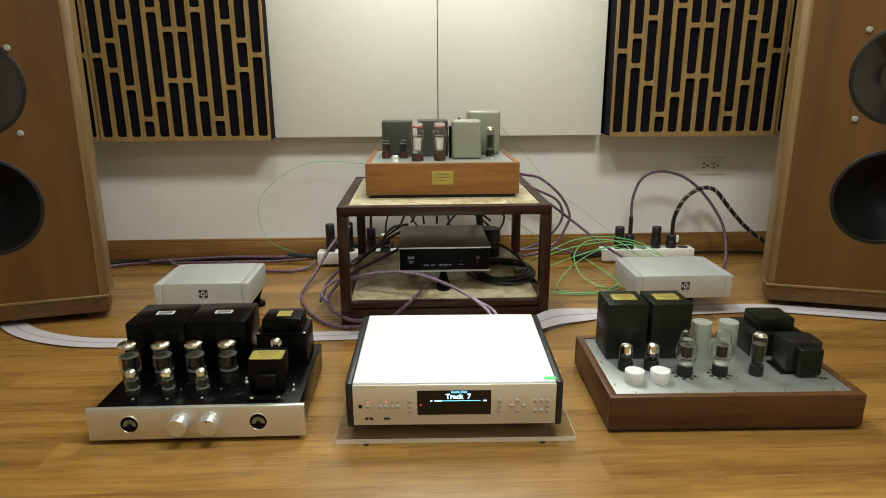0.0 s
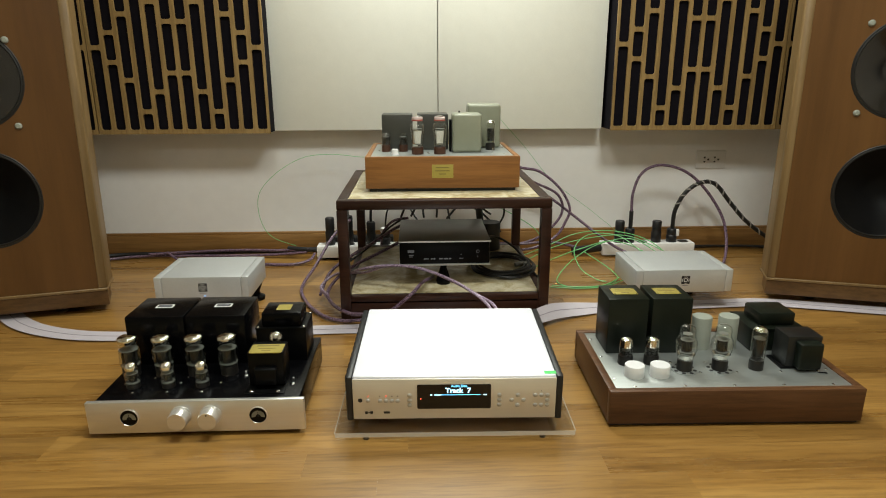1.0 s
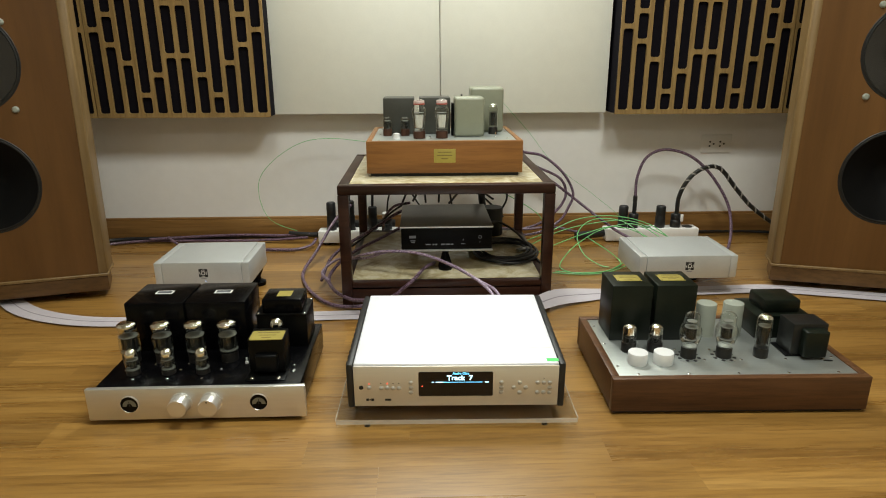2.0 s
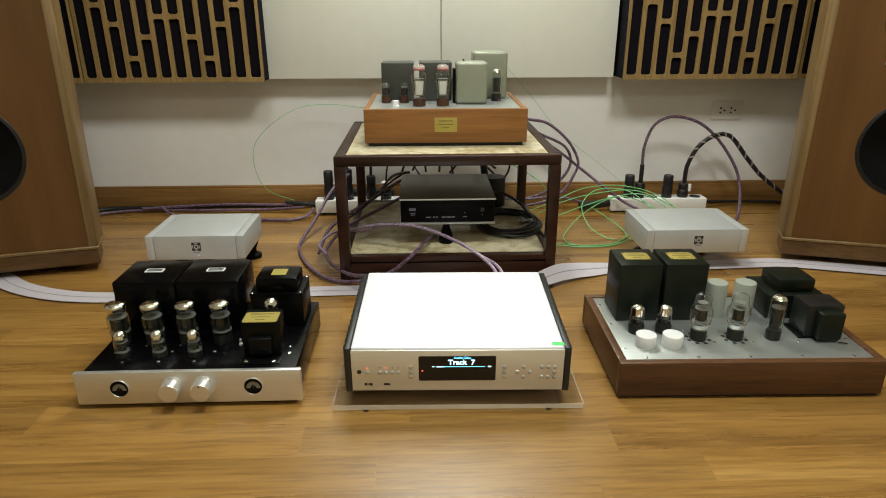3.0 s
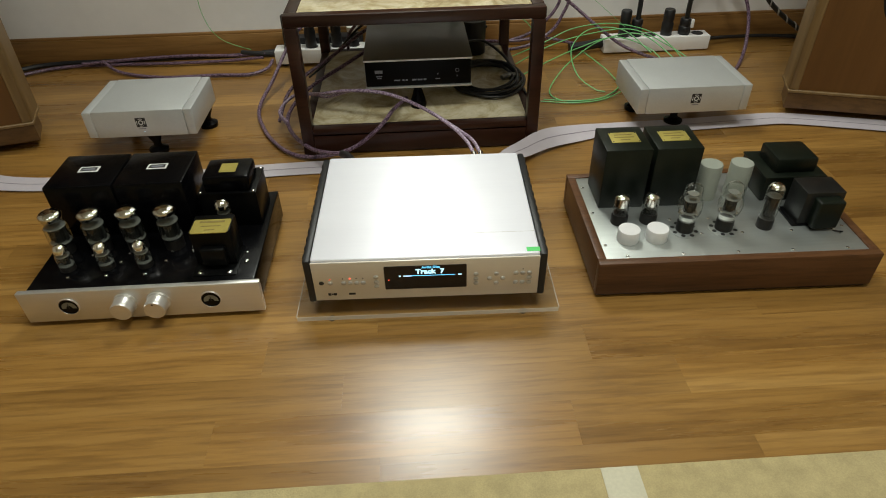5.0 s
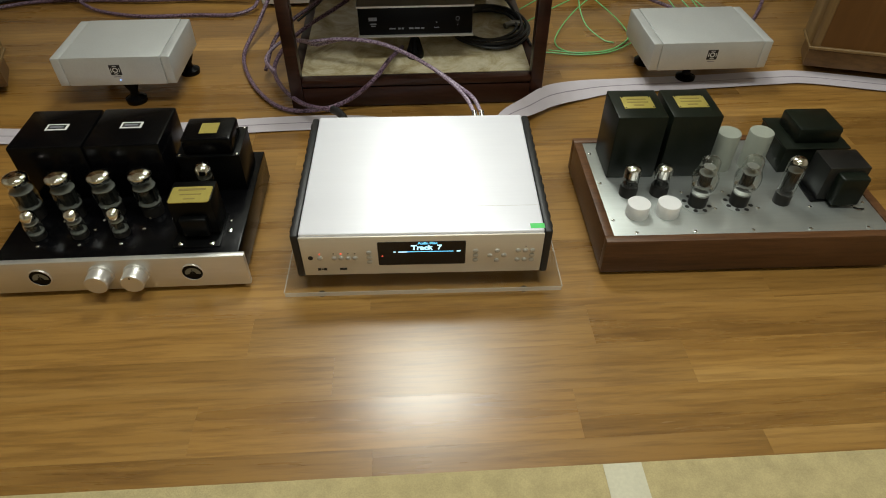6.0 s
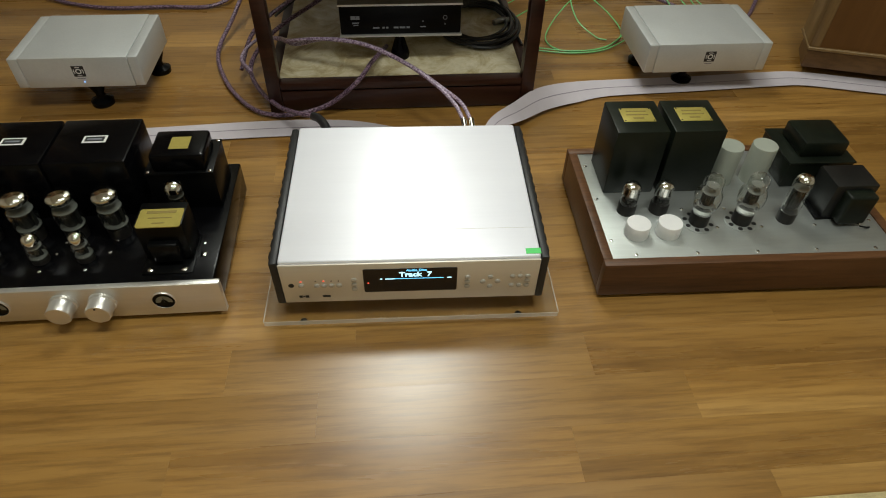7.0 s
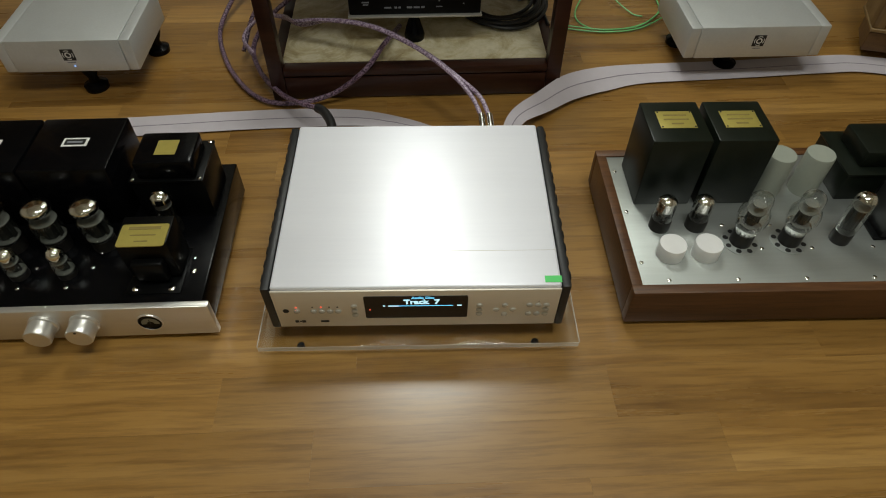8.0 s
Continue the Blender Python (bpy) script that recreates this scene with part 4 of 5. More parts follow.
# ---- rosewood rack with marble shelves ----
rack = thing("equipment_rack", (0.213, 2.48, 0), "low dark rosewood rack with two cream marble shelves", "rack")
KX0, KX1, KF, KB, KT = -0.115, 0.536, 2.166, 2.780, 0.3845
LEG = 0.032
for x in (KX0, KX1 - LEG):
    for y in (KF, KB - LEG):
        part("leg", box(x, x + LEG, y, y + LEG, 0.0, KT - 0.030, 0.002), M_RACK, rack)
for y in (KF, KB - LEG):
    part("rail", box(KX0, KX1, y, y + LEG, KT - 0.0295, KT, 0.004), M_RACK, rack)
    part("rail", box(KX0 + LEG, KX1 - LEG, y + 0.003, y + LEG - 0.003, 0.004, 0.058, 0.002), M_RACK, rack)
    part("rail", box(KX0 + LEG, KX1 - LEG, y + 0.001, y + LEG - 0.001, 0.062, 0.080, 0.003), M_RACK, rack)
for x in (KX0, KX1 - LEG):
    part("rail", box(x, x + LEG, KF + LEG + 0.0003, KB - LEG - 0.0003, KT - 0.0295, KT, 0.004), M_RACK, rack)
    part("rail", box(x + 0.003, x + LEG - 0.003, KF + LEG, KB - LEG, 0.020, 0.080, 0.003), M_RACK, rack)
part("marble_shelf", box(KX0 + LEG, KX1 - LEG, KF + LEG, KB - LEG, KT - 0.020, KT - 0.0015, 0.001), M_MARBLE, rack, "cream marble slab")
part("marble_shelf", box(KX0 + LEG - 0.004, KX1 - LEG + 0.004, KF + LEG - 0.001, KB - LEG + 0.001, 0.062, 0.0805, 0.001), M_MARBLE, rack, "cream marble slab")

# ---- cherry-framed amplifier on the rack ----
ta = thing("tube_amplifier", (0.211, 2.54, 0.377), "tube amplifier in an orange cherry-wood frame with grey cans", "amplifier")
TX0, TX1, TF, TB, TZ0, TZ1 = -0.039, 0.461, 2.340, 2.752, 0.389, 0.4935
for bb in ((TX0, TX1, TF, TF + 0.016), (TX0, TX1, TB - 0.016, TB), (TX0, TX0 + 0.016, TF + 0.0157, TB - 0.0157), (TX1 - 0.016, TX1, TF + 0.0157, TB - 0.0157)):
    part("frame_board", box(*bb, TZ0, TZ1, 0.0015), M_CHERRY, ta)
part("top_plate", box(TX0 + 0.015, TX1 - 0.015, TF + 0.015, TB - 0.015, 0.486, 0.4905), M_PLATE, ta, "aluminium top plate")
part("base", box(TX0 + 0.012, TX1 - 0.012, TF + 0.012, TB - 0.012, 0.3775, TZ0 + 0.001), M_PLASTIC, ta)
pb = part("brass_plate", box(0.1755, 0.2450, TF - 0.0014, TF + 0.001, 0.423, 0.4675, 0.0004), M_GOLD, ta, "engraved brass plate")
for k, w in enumerate((0.022, 0.024, 0.011)):
    part("engraving", box(0.210 - w, 0.210 + w, TF - 0.0019, TF - 0.001, 0.4560 - k * 0.0105, 0.4590 - k * 0.0105), M_GOLD_INK, pb)
ZA = 0.4905
part("transformer", box(0.006, 0.113, 2.552, 2.650, ZA, 0.6155, 0.003), M_GREY_BOX, ta, "dark grey transformer can")
part("transformer", box(0.130, 0.238, 2.552, 2.650, ZA, 0.6165, 0.003), M_GREY_BOX, ta, "dark grey transformer can")
part("transformer", box(0.2485, 0.3485, 2.467, 2.560, ZA, 0.6225, 0.010, 3), M_GREY_CAN, ta, "grey-green enamelled transformer can")
part("transformer", box(0.3115, 0.4290, 2.600, 2.700, ZA, 0.6475, 0.010, 3), M_GREY_CAN, ta, "tall grey-green enamelled transformer can")
part("choke", box(0.2395, 0.2475, 2.50, 2.548, ZA, 0.600, 0.001), M_BLACK, ta)
for x, y in ((0.130, 2.437), (0.2045, 2.440)):
    triode = plant_tube(OUTPUT_TRIODE, ta, (x, y, ZA), "large clear output triode on a brown base")
    part("red_band", TRIODE_BAND, M_RED_BAND, triode, "red ring under the pale cap", (x, y, ZA))
for x in (0.0215, 0.0815):
    plant_tube(DARK_TUBE, ta, (x, 2.512, ZA), "small driver tube")
plant_tube(TALL_TUBE, ta, (0.386, 2.545, ZA), "tall dark rectifier tube")
part("knob", lathe([(0, 0), (0.0125, 0), (0.0125, 0.004), (0.0110, 0.005), (0.0105, 0.019), (0, 0.020)], (0.055, 2.420, ZA), 24), M_WHITE_KNOB, ta, "small ivory knob")
part("toggle_switch", lathe([(0.004, 0), (0.004, 0.004), (0.0018, 0.005), (0.0018, 0.018), (0, 0.019)], (0.3835, 2.44, ZA), 10), M_CHROME, ta)
for x, y in ((0.0, 2.38), (-0.005, 2.53), (-0.005, 2.70), (0.42, 2.42), (0.435, 2.60), (0.415, 2.70), (0.25, 2.45), (0.165, 2.47), (0.168, 2.43)):
    part("screw", SCREW, M_CHROME, ta, "", (x, y, ZA))
part("bolt", lathe([(0.003, 0), (0.003, 0.006), (0, 0.007)], (0.275, 2.53, 0.6225), 10), M_INK, ta)
ta.location = (0.2098, 2.5045, KT - 0.0020)
ta.scale = (0.984, 0.984, 0.966)

# ---- black streamer on cones, in the rack ----
st = thing("network_streamer", (0.213, 2.46, 0.0785), "flat black streamer with silver edges standing on black cones", "streamer")
part("body", box(0.066, 0.3645, 2.316, 2.62, 0.1345, 0.2105, 0.003), M_BLACK, st, "gloss black front")
part("top_plate", box(0.063, 0.3675, 2.309, 2.625, 0.2102, 0.2148, 0.002), M_ALU_DARK, st, "grey metal top plate")
part("edge_strip", box(0.0635, 0.367, 2.3080, 2.3093, 0.2100, 0.2146), M_SILVER, st, "bright silver edge")
part("bottom_plate", box(0.063, 0.3675, 2.309, 2.625, 0.1298, 0.1347, 0.002), M_SILVER, st, "bright silver edge")
SF = 2.3158
for x, z, w, h in ((0.0990, 0.187, 0.006, 0.0045), (0.110, 0.187, 0.0045, 0.0045), (0.1045, 0.174, 0.008, 0.0016), (0.1045, 0.1685, 0.006, 0.0012), (0.154, 0.161, 0.008, 0.0018), (0.172, 0.161, 0.003, 0.0022), (0.181, 0.161, 0.003, 0.0022), (0.203, 0.161, 0.006, 0.0022), (0.219, 0.161, 0.007, 0.0022), (0.233, 0.161, 0.004, 0.0022), (0.270, 0.162, 0.007, 0.0010), (0.270, 0.176, 0.0016, 0.0014), (0.325, 0.168, 0.0015, 0.0015)):
    part("front_mark", box(x - w, x + w, SF - 0.0004, SF + 0.001, z - 0.009 - h, z - 0.009 + h), M_GREY_INK, st)
rg = bmesh.new()
for k in range(20):
    a0, a1 = 2 * math.pi * k / 20, 2 * math.pi * (k + 1) / 20
    rg.faces.new([rg.verts.new((0.325 + r * math.cos(a), SF - 0.0006, 0.176 + r * math.sin(a))) for r, a in ((0.0042, a0), (0.0056, a0), (0.0056, a1), (0.0042, a1))])
part("jack_ring", rg, M_GREY_INK, st)
for x, y in ((0.212, 2.352), (0.10, 2.58), (0.33, 2.58)):
    part("cone_foot", lathe([(0, 0), (0.023, 0), (0.0245, 0.010), (0.021, 0.024), (0.011, 0.056), (0.011, 0.0747), (0, 0.0747)], (x, y, 0.0553), 20), M_BLACK_GLOSS, st, "glossy black cone foot")
st.location = (0.2105, 2.394, 0.1030)
st.scale = (0.97, 0.97, 0.97)



# ---- cables, power strips and plugs ----
def cable(name, points, radius, mat, label, group="", category="cable", seg=8, steps=8):
    """A loose cable: one smooth hose."""
    return solid(name, hose(points, radius, steps, seg), mat, label, category, group=group)


def plug_shape(x, y, z0, z1, r=0.019):
    h = z1 - z0
    bm = lathe([(0, 0), (r * 0.9, 0), (r, 0.004), (r, h * 0.45), (r * 0.86, h * 0.52), (r * 0.94, h * 0.60), (r * 0.94, h - 0.004), (r * 0.80, h), (0, h)], (x, y, z0), 18)
    return bm


def power_strip(x0, x1, y0, y1, z0, z1, sockets, label):
    t = thing("power_strip", ((x0 + x1) / 2, (y0 + y1) / 2, 0), label, "power strip", "power strips")
    part("housing", box(x0, x1, y0, y1, z0, z1, 0.003), M_WHITE_PLASTIC, t)
    for x in (x0 + 0.03, x1 - 0.03):
        part("foot", lathe([(0, 0), (0.014, 0), (0.014, z0 + 0.0005), (0, z0 + 0.0005)], (x, (y0 + y1) / 2, 0), 14), M_PLASTIC, t)
    for x in sockets:
        part("socket", lathe([(0, 0), (0.021, 0), (0.021, 0.0015), (0.017, 0.002), (0.016, 0.0006), (0, 0.0006)], (x, (y0 + y1) / 2, z1), 20), M_PLASTIC, t)
    return t


power_strip(0.900, 1.291, 2.828, 2.892, 0.006, 0.056, (0.975, 1.02, 1.075, 1.134, 1.20, 1.252), "long silver power strip on the floor by the wall")
power_strip(-0.292, 0.16, 2.828, 2.892, 0.012, 0.062, (-0.24, -0.16, -0.07, -0.01, 0.06, 0.12), "long pale power strip on the floor behind the rack")
for x, z0, z1, r in ((0.976, 0.058, 0.149, 0.0205), (1.134, 0.058, 0.147, 0.0205), (-0.238, 0.064, 0.177, 0.020), (-0.162, 0.064, 0.183, 0.020)):
    solid("plug", plug_shape(x, 2.860, z0, z1, r), M_PLASTIC, "black ribbed plug pushed into the power strip", "plug", group="plugs")
solid("filter_bar", box(-0.26, 0.02, 2.896, 2.944, 0.004, 0.082, 0.004), M_PLASTIC, "long black connector bar lying behind the power strip", "connector")

c1 = thing("power_cable", (1.02, 2.86, 0), "thick purple power cable arching up from the power strip", "cable", "power cables")
part("sleeve", hose([(1.022, 2.86, 0.112), (1.021, 2.86, 0.18), (1.021, 2.86, 0.267), (1.052, 2.86, 0.349), (1.125, 2.86, 0.381), (1.232, 2.86, 0.354), (1.326, 2.86, 0.277), (1.397, 2.84, 0.170), (1.408, 2.80, 0.085), (1.37, 2.72, 0.012), (1.25, 2.56, 0.010), (1.10, 2.44, 0.060)], 0.0059), M_PURPLE, c1)
part("plug", plug_shape(1.020, 2.860, 0.058, 0.116, 0.021), M_PLASTIC, c1, "black plug")
part("strain_relief", hose([(1.021, 2.86, 0.112), (1.021, 2.86, 0.15), (1.0205, 2.86, 0.19)], 0.0088), M_PLASTIC, c1)
c2 = thing("power_cable", (1.20, 2.86, 0), "black power cable with a pale spiral braid by the wall", "cable", "power cables")
braid_path = [(1.201, 2.86, 0.11), (1.205, 2.86, 0.189), (1.241, 2.86, 0.264), (1.302, 2.86, 0.306), (1.365, 2.86, 0.299), (1.439, 2.86, 0.218), (1.514, 2.86, 0.141), (1.608, 2.86, 0.073), (1.70, 2.85, 0.020)]
part("sleeve", hose(braid_path, 0.0085, 10), M_BRAID, c2)
fine = smooth_path(braid_path, 48)
spiral = []
for i, p in enumerate(fine[60:], 60):
    d = (fine[min(i + 1, len(fine) - 1)] - fine[i - 1]).normalized()
    n1 = d.cross(Vector((0, 1, 0))).normalized()
    n2 = d.cross(n1)
    a = i * 0.30
    spiral.append(p + 0.0074 * (math.cos(a) * n1 + math.sin(a) * n2))
part("braid", hose(spiral[::3], 0.0032, 2, 6), M_BRAID_LIGHT, c2, "pale spiral braid")
part("plug", plug_shape(1.200, 2.860, 0.058, 0.113, 0.0215), M_PLASTIC, c2, "black plug")
part("tag", box(1.213, 1.224, 2.838, 2.850, 0.082, 0.113, 0.003), M_WHITE_PLASTIC, c2, "white tag on the plug")

c3 = thing("power_cable", (-0.069, 2.86, 0), "thin black power cable rising from its plug", "cable", "power cables")
part("sleeve", hose([(-0.069, 2.86, 0.15), (-0.067, 2.862, 0.21), (-0.06, 2.88, 0.29), (-0.03, 2.90, 0.36), (0.02, 2.90, 0.42)], 0.0055), M_PLASTIC, c3)
part("plug", plug_shape(-0.069, 2.860, 0.064, 0.157, 0.0195), M_PLASTIC, c3, "black plug")
c4 = thing("power_cable", (-0.01, 2.86, 0), "thin black power cable with a two-tone plug", "cable", "power cables")
part("sleeve", hose([(-0.01, 2.86, 0.13), (0.0, 2.86, 0.20), (0.035, 2.85, 0.245), (0.08, 2.83, 0.235), (0.115, 2.80, 0.19), (0.15, 2.74, 0.15)], 0.0035), M_PLASTIC, c4)
part("plug", plug_shape(-0.010, 2.860, 0.064, 0.112, 0.0205), M_PLASTIC, c4, "black plug")
part("plug_cap", lathe([(0.019, 0), (0.020, 0.003), (0.020, 0.018), (0.012, 0.022), (0, 0.022)], (-0.010, 2.860, 0.111), 18), M_WHITE_PLASTIC, c4, "white plug cap")
c5 = thing("power_cable", (-0.162, 2.86, 0), "thin grey cable bent over behind the rack leg", "cable", "power cables")
part("sleeve", hose([(-0.162, 2.86, 0.18), (-0.160, 2.855, 0.215), (-0.14, 2.84, 0.235), (-0.11, 2.835, 0.22), (-0.10, 2.84, 0.17), (-0.10, 2.86, 0.10)], 0.0045), M_PLASTIC, c5)

cable("speaker_cable", [(-1.30, 2.80, 0.012), (-1.15, 2.915, 0.012), (-0.87, 2.93, 0.012), (-0.65, 2.925, 0.016), (-0.45, 2.915, 0.020), (-0.28, 2.955, 0.020)], 0.0085, M_PLASTIC, "black cable lying along the skirting board", "floor cables")
cable("speaker_cable", [(-1.30, 2.76, 0.010), (-1.1, 2.885, 0.010), (-0.90, 2.900, 0.010), (-0.72, 2.885, 0.012), (-0.50, 2.882, 0.014), (-0.34, 2.86, 0.030)], 0.0055, M_PURPLE, "purple cable lying along the wall", "floor cables")
cable("speaker_cable", [(-1.0, 2.885, 0.022), (-0.80, 2.905, 0.026), (-0.62, 2.905, 0.030), (-0.46, 2.885, 0.032), (-0.33, 2.862, 0.042)], 0.0057, M_PURPLE, "purple cable lying along the wall", "floor cables")
cable("speaker_cable", [(-0.92, 2.88, 0.030), (-0.84, 2.82, 0.010), (-0.68, 2.765, 0.008), (-0.50, 2.765, 0.008), (-0.38, 2.760, 0.008), (-0.318, 2.79, 0.016), (-0.30, 2.822, 0.034)], 0.0057, M_PURPLE, "purple cable curling over the wooden floor", "floor cables")
solid("cable_connector", hose([(-0.42, 2.885, 0.040), (-0.37, 2.872, 0.040), (-0.30, 2.862, 0.038)], 0.010, 6, 12), M_PLASTIC, "black connector joining cables to the power strip", "connector")
cable("speaker_cable", [(1.292, 2.86, 0.034), (1.42, 2.90, 0.022), (1.58, 2.91, 0.015), (1.75, 2.86, 0.012)], 0.0050, M_PLASTIC, "thin black cable running from the power strip", "floor cables")
cable("speaker_cable", [(1.30, 2.93, 0.010), (1.45, 2.938, 0.010), (1.60, 2.93, 0.010), (1.78, 2.88, 0.010)], 0.0055, M_PLASTIC, "thin black cable along the skirting board", "floor cables")
solid("cable_connector", hose([(0.775, 2.845, 0.024), (0.83, 2.85, 0.028), (0.898, 2.858, 0.034)], 0.017, 6, 12), M_PLASTIC, "black connector in the end of the power strip", "connector")

# purple cables round the rack
cable("power_cable", [(-0.150, 2.815, 0.175), (-0.205, 2.73, 0.135), (-0.262, 2.60, 0.050), (-0.292, 2.47, 0.010), (-0.250, 2.32, 0.009), (-0.185, 2.205, 0.009), (-0.120, 2.148, 0.011), (-0.043, 2.138, 0.016), (0.031, 2.148, 0.034), (0.100, 2.150, 0.088), (0.140, 2.215, 0.108), (0.175, 2.33, 0.088)], 0.0057, M_PURPLE, "purple power cable looping on the floor beside the rack", "power cables", steps=10)
c6 = thing("power_cable", (0.03, 1.95, 0.08), "purple power cable plugged into the back of the player", "cable", "power cables")
part("sleeve", hose([(0.008, 2.030, 0.078), (-0.035, 2.075, 0.058), (-0.090, 2.140, 0.038), (-0.150, 2.235, 0.032), (-0.178, 2.325, 0.042), (-0.150, 2.40, 0.070), (-0.095, 2.45, 0.098), (-0.020, 2.52, 0.118), (0.060, 2.60, 0.140), (0.10, 2.64, 0.155)], 0.0058, 10), M_PURPLE, c6)
part("plug", hose([(0.050, 1.905, 0.085), (0.040, 1.965, 0.087), (0.022, 2.010, 0.083), (0.006, 2.032, 0.077)], 0.0095, 6, 12), M_PLASTIC, c6, "black mains connector")
for dx, dz, nm in ((0.0, 0.0, 0), (0.016, -0.010, 1)):
    ci = thing("interconnect_cable", (0.335 + dx, 1.91, 0.09), "pale purple interconnect cable arching into the rack", "cable", "interconnects")
    part("sleeve", hose([(0.338 + dx, 1.965, 0.098), (0.322 + dx, 2.010, 0.112), (0.285 + dx, 2.065, 0.128 + dz), (0.215 + dx, 2.130, 0.150 + dz), (0.120 + dx, 2.190, 0.166 + dz * 0.4), (0.020 + dx, 2.232, 0.160), (-0.060 + dx, 2.275, 0.136 + dz), (-0.098, 2.36, 0.100 + dz * 0.3), (-0.160, 2.40, 0.080), (-0.205, 2.36, 0.050), (-0.175, 2.30, 0.030 - dz)], 0.0046, 10), M_PALE_PURPLE, ci)
    part("plug", hose([(0.338 + dx, 1.903, 0.088), (0.339 + dx, 1.935, 0.092), (0.338 + dx, 1.968, 0.099)], 0.0066, 5, 12), M_CHROME, ci, "chrome connector")
cable("interconnect_cable", [(-0.205, 2.33, 0.030), (-0.185, 2.42, 0.075), (-0.135, 2.47, 0.110), (-0.050, 2.52, 0.150), (0.030, 2.60, 0.185), (0.090, 2.66, 0.200)], 0.0055, M_PURPLE, "purple interconnect cable entering the rack", "interconnects")
cable("interconnect_cable", [(-0.130, 2.52, 0.085), (-0.060, 2.55, 0.130), (0.020, 2.62, 0.190), (0.075, 2.67, 0.215)], 0.0036, M_PLASTIC, "dark interconnect cable entering the rack", "interconnects")
cable("interconnect_cable", [(-0.02, 2.74, 0.09), (-0.01, 2.70, 0.150), (0.03, 2.68, 0.200), (0.09, 2.67, 0.215)], 0.0050, M_PURPLE, "purple interconnect cable behind the streamer", "interconnects")
cable("power_cable", [(0.44, 2.765, 0.440), (0.53, 2.80, 0.388), (0.623, 2.84, 0.362), (0.708, 2.84, 0.293), (0.754, 2.84, 0.210), (0.738, 2.84, 0.149), (0.700, 2.84, 0.089), (0.600, 2.82, 0.045), (0.45, 2.83, 0.030)], 0.0055, M_PURPLE, "purple power cable hanging from the upper amplifier", "power cables")
cable("power_cable", [(0.46, 2.765, 0.420), (0.540, 2.84, 0.350), (0.609, 2.88, 0.311), (0.707, 2.88, 0.262), (0.733, 2.88, 0.190), (0.688, 2.88, 0.116), (0.60, 2.88, 0.060), (0.42, 2.87, 0.030)], 0.0055, M_PURPLE, "purple power cable hanging behind the rack", "power cables")
cable("power_cable", [(0.600, 2.90, 0.290), (0.68, 2.885, 0.245), (0.78, 2.87, 0.170), (0.88, 2.82, 0.095), (0.97, 2.78, 0.040), (1.10, 2.70, 0.010)], 0.0055, M_PURPLE, "purple power cable sloping down to the floor", "power cables")
cable("power_cable", [(0.42, 2.86, 0.060), (0.56, 2.87, 0.050), (0.68, 2.86, 0.060), (0.79, 2.85, 0.040)], 0.0055, M_PURPLE, "purple power cable lying behind the rack", "power cables")
for pts in ([(0.10, 2.70, 0.215), (0.14, 2.75, 0.262), (0.22, 2.77, 0.278), (0.33, 2.77, 0.262), (0.42, 2.78, 0.200)],
            [(0.06, 2.72, 0.205), (0.10, 2.80, 0.290), (0.14, 2.88, 0.370), (0.17, 2.90, 0.430)],
            [(0.15, 2.72, 0.205), (0.14, 2.80, 0.270), (0.11, 2.88, 0.360), (0.10, 2.90, 0.430)],
            [(0.20, 2.72, 0.205), (0.21, 2.80, 0.270), (0.24, 2.86, 0.250), (0.26, 2.86, 0.150)],
            [(0.33, 2.78, 0.250), (0.40, 2.82, 0.272), (0.465, 2.83, 0.250), (0.480, 2.83, 0.190), (0.45, 2.83, 0.130)],
            [(0.24, 2.72, 0.200), (0.30, 2.80, 0.235), (0.38, 2.84, 0.200), (0.47, 2.85, 0.110)]):
    cable("interconnect_cable", pts, 0.0042, M_PLASTIC, "thin black cable in the tangle behind the streamer", "tangled cables")
cable("interconnect_cable", [(0.37, 2.56, 0.165), (0.43, 2.60, 0.150), (0.49, 2.54, 0.120), (0.520, 2.44, 0.085), (0.530, 2.33, 0.082)], 0.0042, M_PLASTIC, "thin brown-black cable running down to the shelf", "tangled cables")
ad = thing("power_adapter", (0.405, 2.70, 0.0785), "round black power adapter on the marble shelf", "adapter")
part("body", lathe([(0, 0), (0.040, 0), (0.043, 0.004), (0.043, 0.105), (0.040, 0.110), (0, 0.111)], (0.405, 2.70, 0.0785), 28), M_PLASTIC, ad)
part("lead", hose([(0.385, 2.745, 0.12), (0.375, 2.79, 0.20), (0.372, 2.82, 0.29), (0.372, 2.84, 0.34)], 0.014, 6, 10), M_PLASTIC, ad, "thick black lead")

# coil of black cable on the shelf
coil = thing("cable_coil", (0.425, 2.44, 0.0785), "coil of black cable lying on the marble shelf", "cable")
crng = random.Random(5)
for k in range(7):
    ra_, ph = 0.104 + crng.uniform(-0.016, 0.014), crng.uniform(0, 6.28)
    cx_, cy_ = 0.425 + crng.uniform(-0.006, 0.006), 2.44 + crng.uniform(-0.006, 0.006)
    z_ = 0.0860 + 0.0028 * k
    pts = []
    for j in range(15):
        a = ph + 2 * math.pi * j / 14
        pts.append((cx_ + (ra_ - 0.006) * math.cos(a) * 0.98, cy_ + ra_ * 1.18 * math.sin(a) * 0.96, z_ + 0.002 * math.sin(3 * a + k)))
    part("turn", hose(pts, 0.0044, 5, 7), M_PLASTIC, coil)
part("connector", hose([(0.470, 2.44, 0.092), (0.492, 2.452, 0.094), (0.515, 2.448, 0.096)], 0.0075, 4, 10), M_ALU_DARK, coil, "metal cable end")

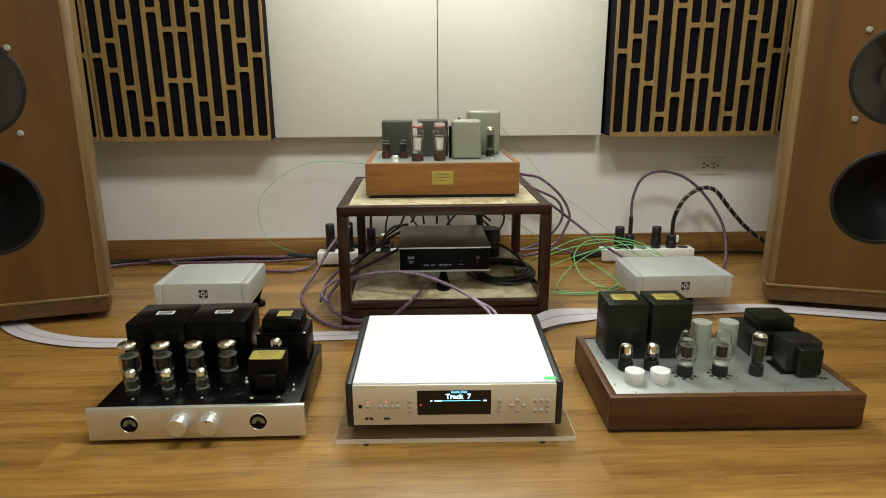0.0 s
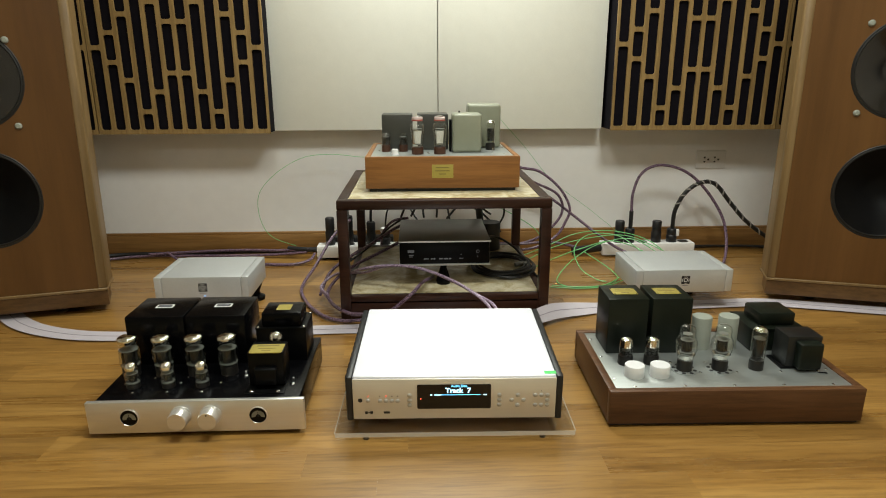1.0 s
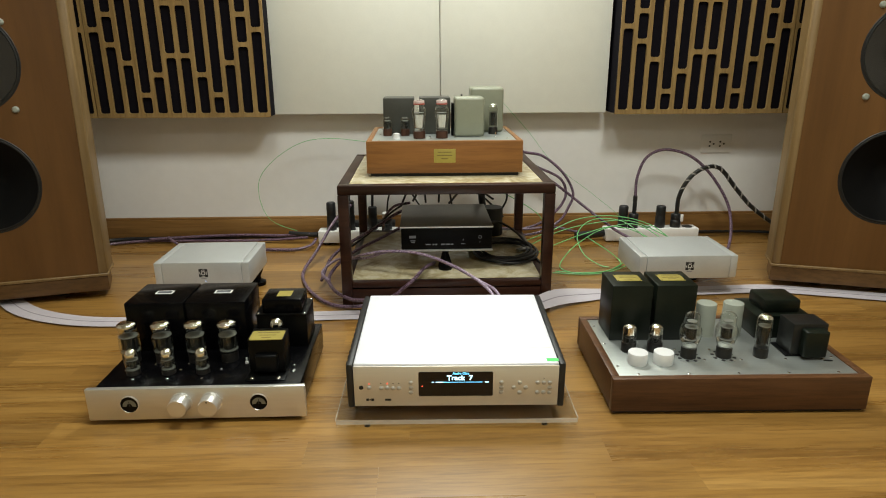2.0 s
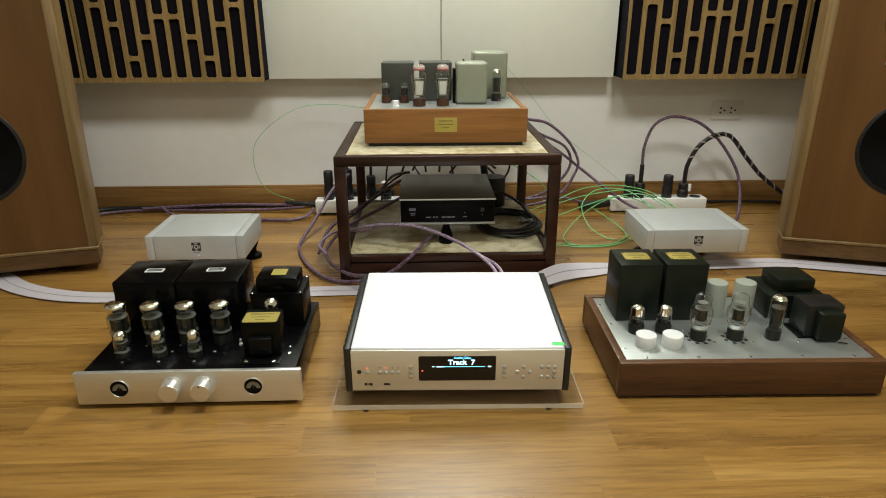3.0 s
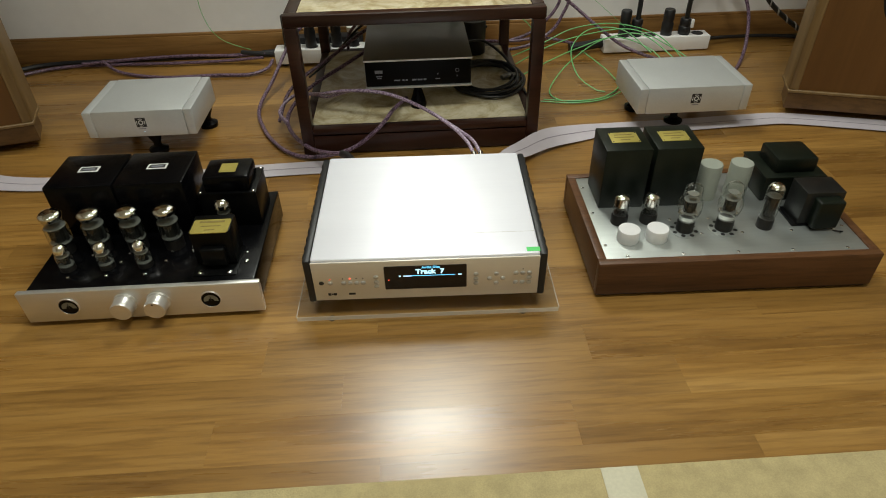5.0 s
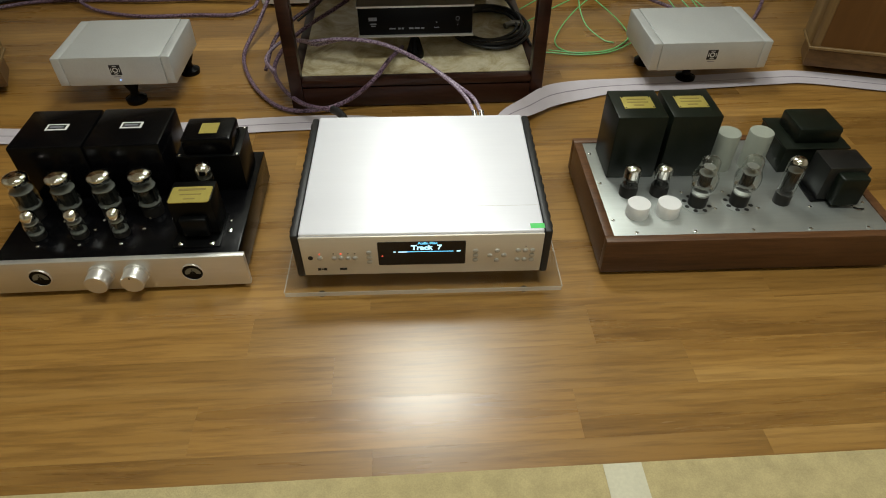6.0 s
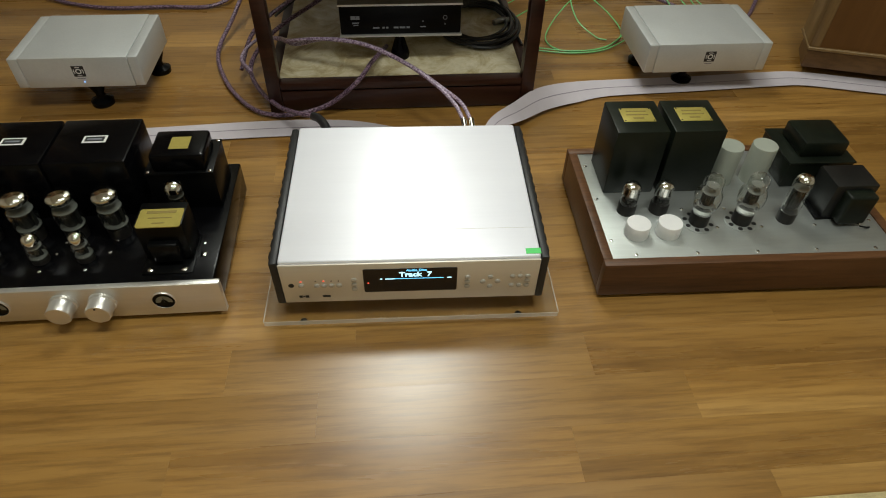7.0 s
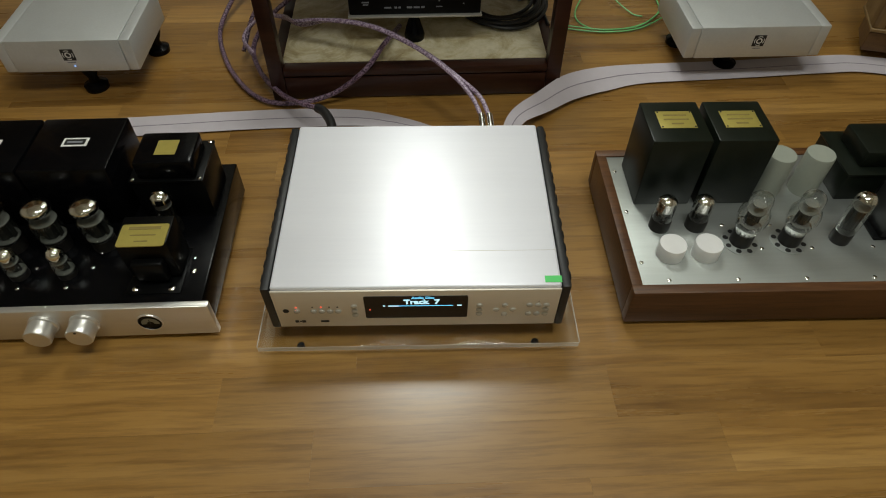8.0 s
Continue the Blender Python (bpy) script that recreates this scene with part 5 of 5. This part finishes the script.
# green earth wires
GREEN = ("thin bright green earth wire looping over the floor", "green wires")
for pts in ([(1.03, 2.70, 0.050), (0.95, 2.795, 0.100), (0.83, 2.80, 0.105), (0.752, 2.72, 0.070), (0.748, 2.60, 0.026), (0.79, 2.52, 0.006), (0.82, 2.50, 0.004)],
            [(1.14, 2.62, 0.010), (1.02, 2.78, 0.085), (0.88, 2.79, 0.070), (0.75, 2.69, 0.040), (0.665, 2.58, 0.010), (0.640, 2.49, 0.005), (0.690, 2.435, 0.005), (0.80, 2.455, 0.005), (0.872, 2.53, 0.006), (0.865, 2.64, 0.015), (0.80, 2.76, 0.045)],
            [(0.60, 2.448, 0.004), (0.70, 2.425, 0.005), (0.80, 2.440, 0.006), (0.90, 2.510, 0.012), (0.95, 2.56, 0.02)],
            [(0.61, 2.455, 0.007), (0.70, 2.432, 0.008), (0.80, 2.447, 0.009), (0.89, 2.53, 0.015)],
            [(0.56, 2.80, 0.020), (0.66, 2.80, 0.060), (0.78, 2.82, 0.105), (0.93, 2.82, 0.115), (1.07, 2.77, 0.085), (1.16, 2.66, 0.012)],
            [(0.555, 2.62, 0.016), (0.66, 2.68, 0.040), (0.78, 2.74, 0.062), (0.92, 2.77, 0.085), (1.04, 2.72, 0.050), (1.07, 2.60, 0.012)],
            [(0.556, 2.70, 0.030), (0.68, 2.75, 0.070), (0.82, 2.79, 0.092), (0.98, 2.80, 0.100), (1.10, 2.74, 0.060), (1.20, 2.62, 0.012)]):
    cable("earth_wire", pts, 0.0020, M_GREEN_WIRE, *GREEN, category="wire", seg=6)
cable("earth_wire", [(0.15, 2.89, 0.300), (0.30, 2.89, 0.270), (0.45, 2.88, 0.215), (0.60, 2.87, 0.130), (0.66, 2.86, 0.060)], 0.0018, M_GREEN_WIRE, "thin green earth wire behind the rack", "green wires", "wire", 6)
cable("earth_wire", [(-0.035, 2.72, 0.450), (-0.093, 2.86, 0.424), (-0.219, 2.90, 0.431), (-0.336, 2.90, 0.419), (-0.443, 2.90, 0.362), (-0.518, 2.90, 0.287), (-0.536, 2.90, 0.215), (-0.519, 2.90, 0.130), (-0.476, 2.90, 0.080), (-0.385, 2.885, 0.050)], 0.0011, M_GREEN_WIRE, "thin green wire arching from the upper amplifier to the floor", "green wires", "wire", 6)
cable("earth_wire", [(0.43, 2.75, 0.600), (0.469, 2.84, 0.560), (0.563, 2.84, 0.457), (0.671, 2.84, 0.329), (0.830, 2.84, 0.208), (0.956, 2.80, 0.110)], 0.0007, M_GREEN_WIRE, "hair-thin green wire slanting down to the power strip", "green wires", "wire", 6)


# flat ribbon loudspeaker cables
def ribbon(points, twist, label, broad=0.066):
    t = thing("ribbon_cable", (points[0][0], points[0][1], 0), label, "cable", "ribbon cables")
    part("film", flat_strip(points, broad, 0.0012, 10, 0, twist), M_RIBBON, t)
    part("seam", flat_strip(points, 0.0022, 0.0006, 10, 0.0008, twist), M_RIBBON_SEAM, t, "darker centre seam")


ribbon([(-1.43, 2.50, 0.010), (-1.27, 2.345, 0.006), (-1.11, 2.185, 0.005), (-0.95, 2.102, 0.005), (-0.77, 2.072, 0.004), (-0.45, 2.078, 0.004), (-0.19, 2.092, 0.004), (-0.04, 2.096, 0.004), (0.09, 2.082, 0.010), (0.21, 2.030, 0.022), (0.28, 1.955, 0.040), (0.29, 1.908, 0.060)], [0, 0, 0, 0, 0, 0, 0, 0, 8, 20, 25, 10], "pale translucent ribbon loudspeaker cable flat on the floor")
ribbon([(0.385, 1.908, 0.068), (0.398, 1.965, 0.060), (0.430, 2.040, 0.042), (0.490, 2.095, 0.034), (0.560, 2.155, 0.028), (0.65, 2.205, 0.014), (0.75, 2.234, 0.006), (0.98, 2.245, 0.005), (1.20, 2.258, 0.005), (1.30, 2.256, 0.005), (1.47, 2.210, 0.005), (1.66, 2.157, 0.005), (1.95, 2.11, 0.005)], [-4, -12, -26, -34, -30, -14, -3, 0, 0, 0, 0, 0, 0], "pale translucent ribbon loudspeaker cable beside the rack", [0.030, 0.032, 0.038, 0.050, 0.062] + [0.072] * 8)



# ---- floor: planks along x, and the carpet in front ----
ROW0, ROW_H = 1.0985, 0.0888
floor = solid("floor", box(XL, XR, YB, WALL_Y, -0.05, -0.006), M_SUBFLOOR, "glossy orange-brown teak strip floor", "floor", "structure")
PLANKS = {}


def plank_mesh(length):
    key = round(length, 2)
    if key not in PLANKS:
        bm = box(0, length - 0.0001, 0, ROW_H - 0.0001, -0.0055, 0.0)
        PLANKS[key] = as_mesh(bm, M_FLOOR, "plank", False)
    return PLANKS[key]


rng = random.Random(11)
fixed = {1: 0.438, 2: 0.047, 4: 0.854}
for row in range(-3, 22):
    y = ROW0 + row * ROW_H
    if y > WALL_Y:
        break
    x = fixed.get(row, rng.uniform(-0.5, 0.5))
    cuts = [x]
    while cuts[-1] < XR:
        cuts.append(cuts[-1] + rng.choice((0.60, 0.75, 0.90)))
    while cuts[0] > XL:
        cuts.insert(0, cuts[0] - rng.choice((0.60, 0.75, 0.90)))
    for a, b in zip(cuts, cuts[1:]):
        a, b = max(a, XL), min(b, XR)
        if b - a < 0.05:
            continue
        p = new("plank", plank_mesh(b - a))
        p.parent = floor
        p.location = (a, y, 0)
        ORIGIN[p] = Vector((a, y, 0))

cb = box(XL, XR, YB, 1.141, -0.006, 0.008, 0.003)
solid("carpet", cb, M_CARPET, "beige low-pile carpet ending in front of the equipment", "carpet", "structure")
solid("carpet_patch", box(0.452, 0.509, 0.98, 1.139, 0.0082, 0.0092, 0.0003), M_TAPE, "pale strip of tape lying on the carpet edge", "tape")
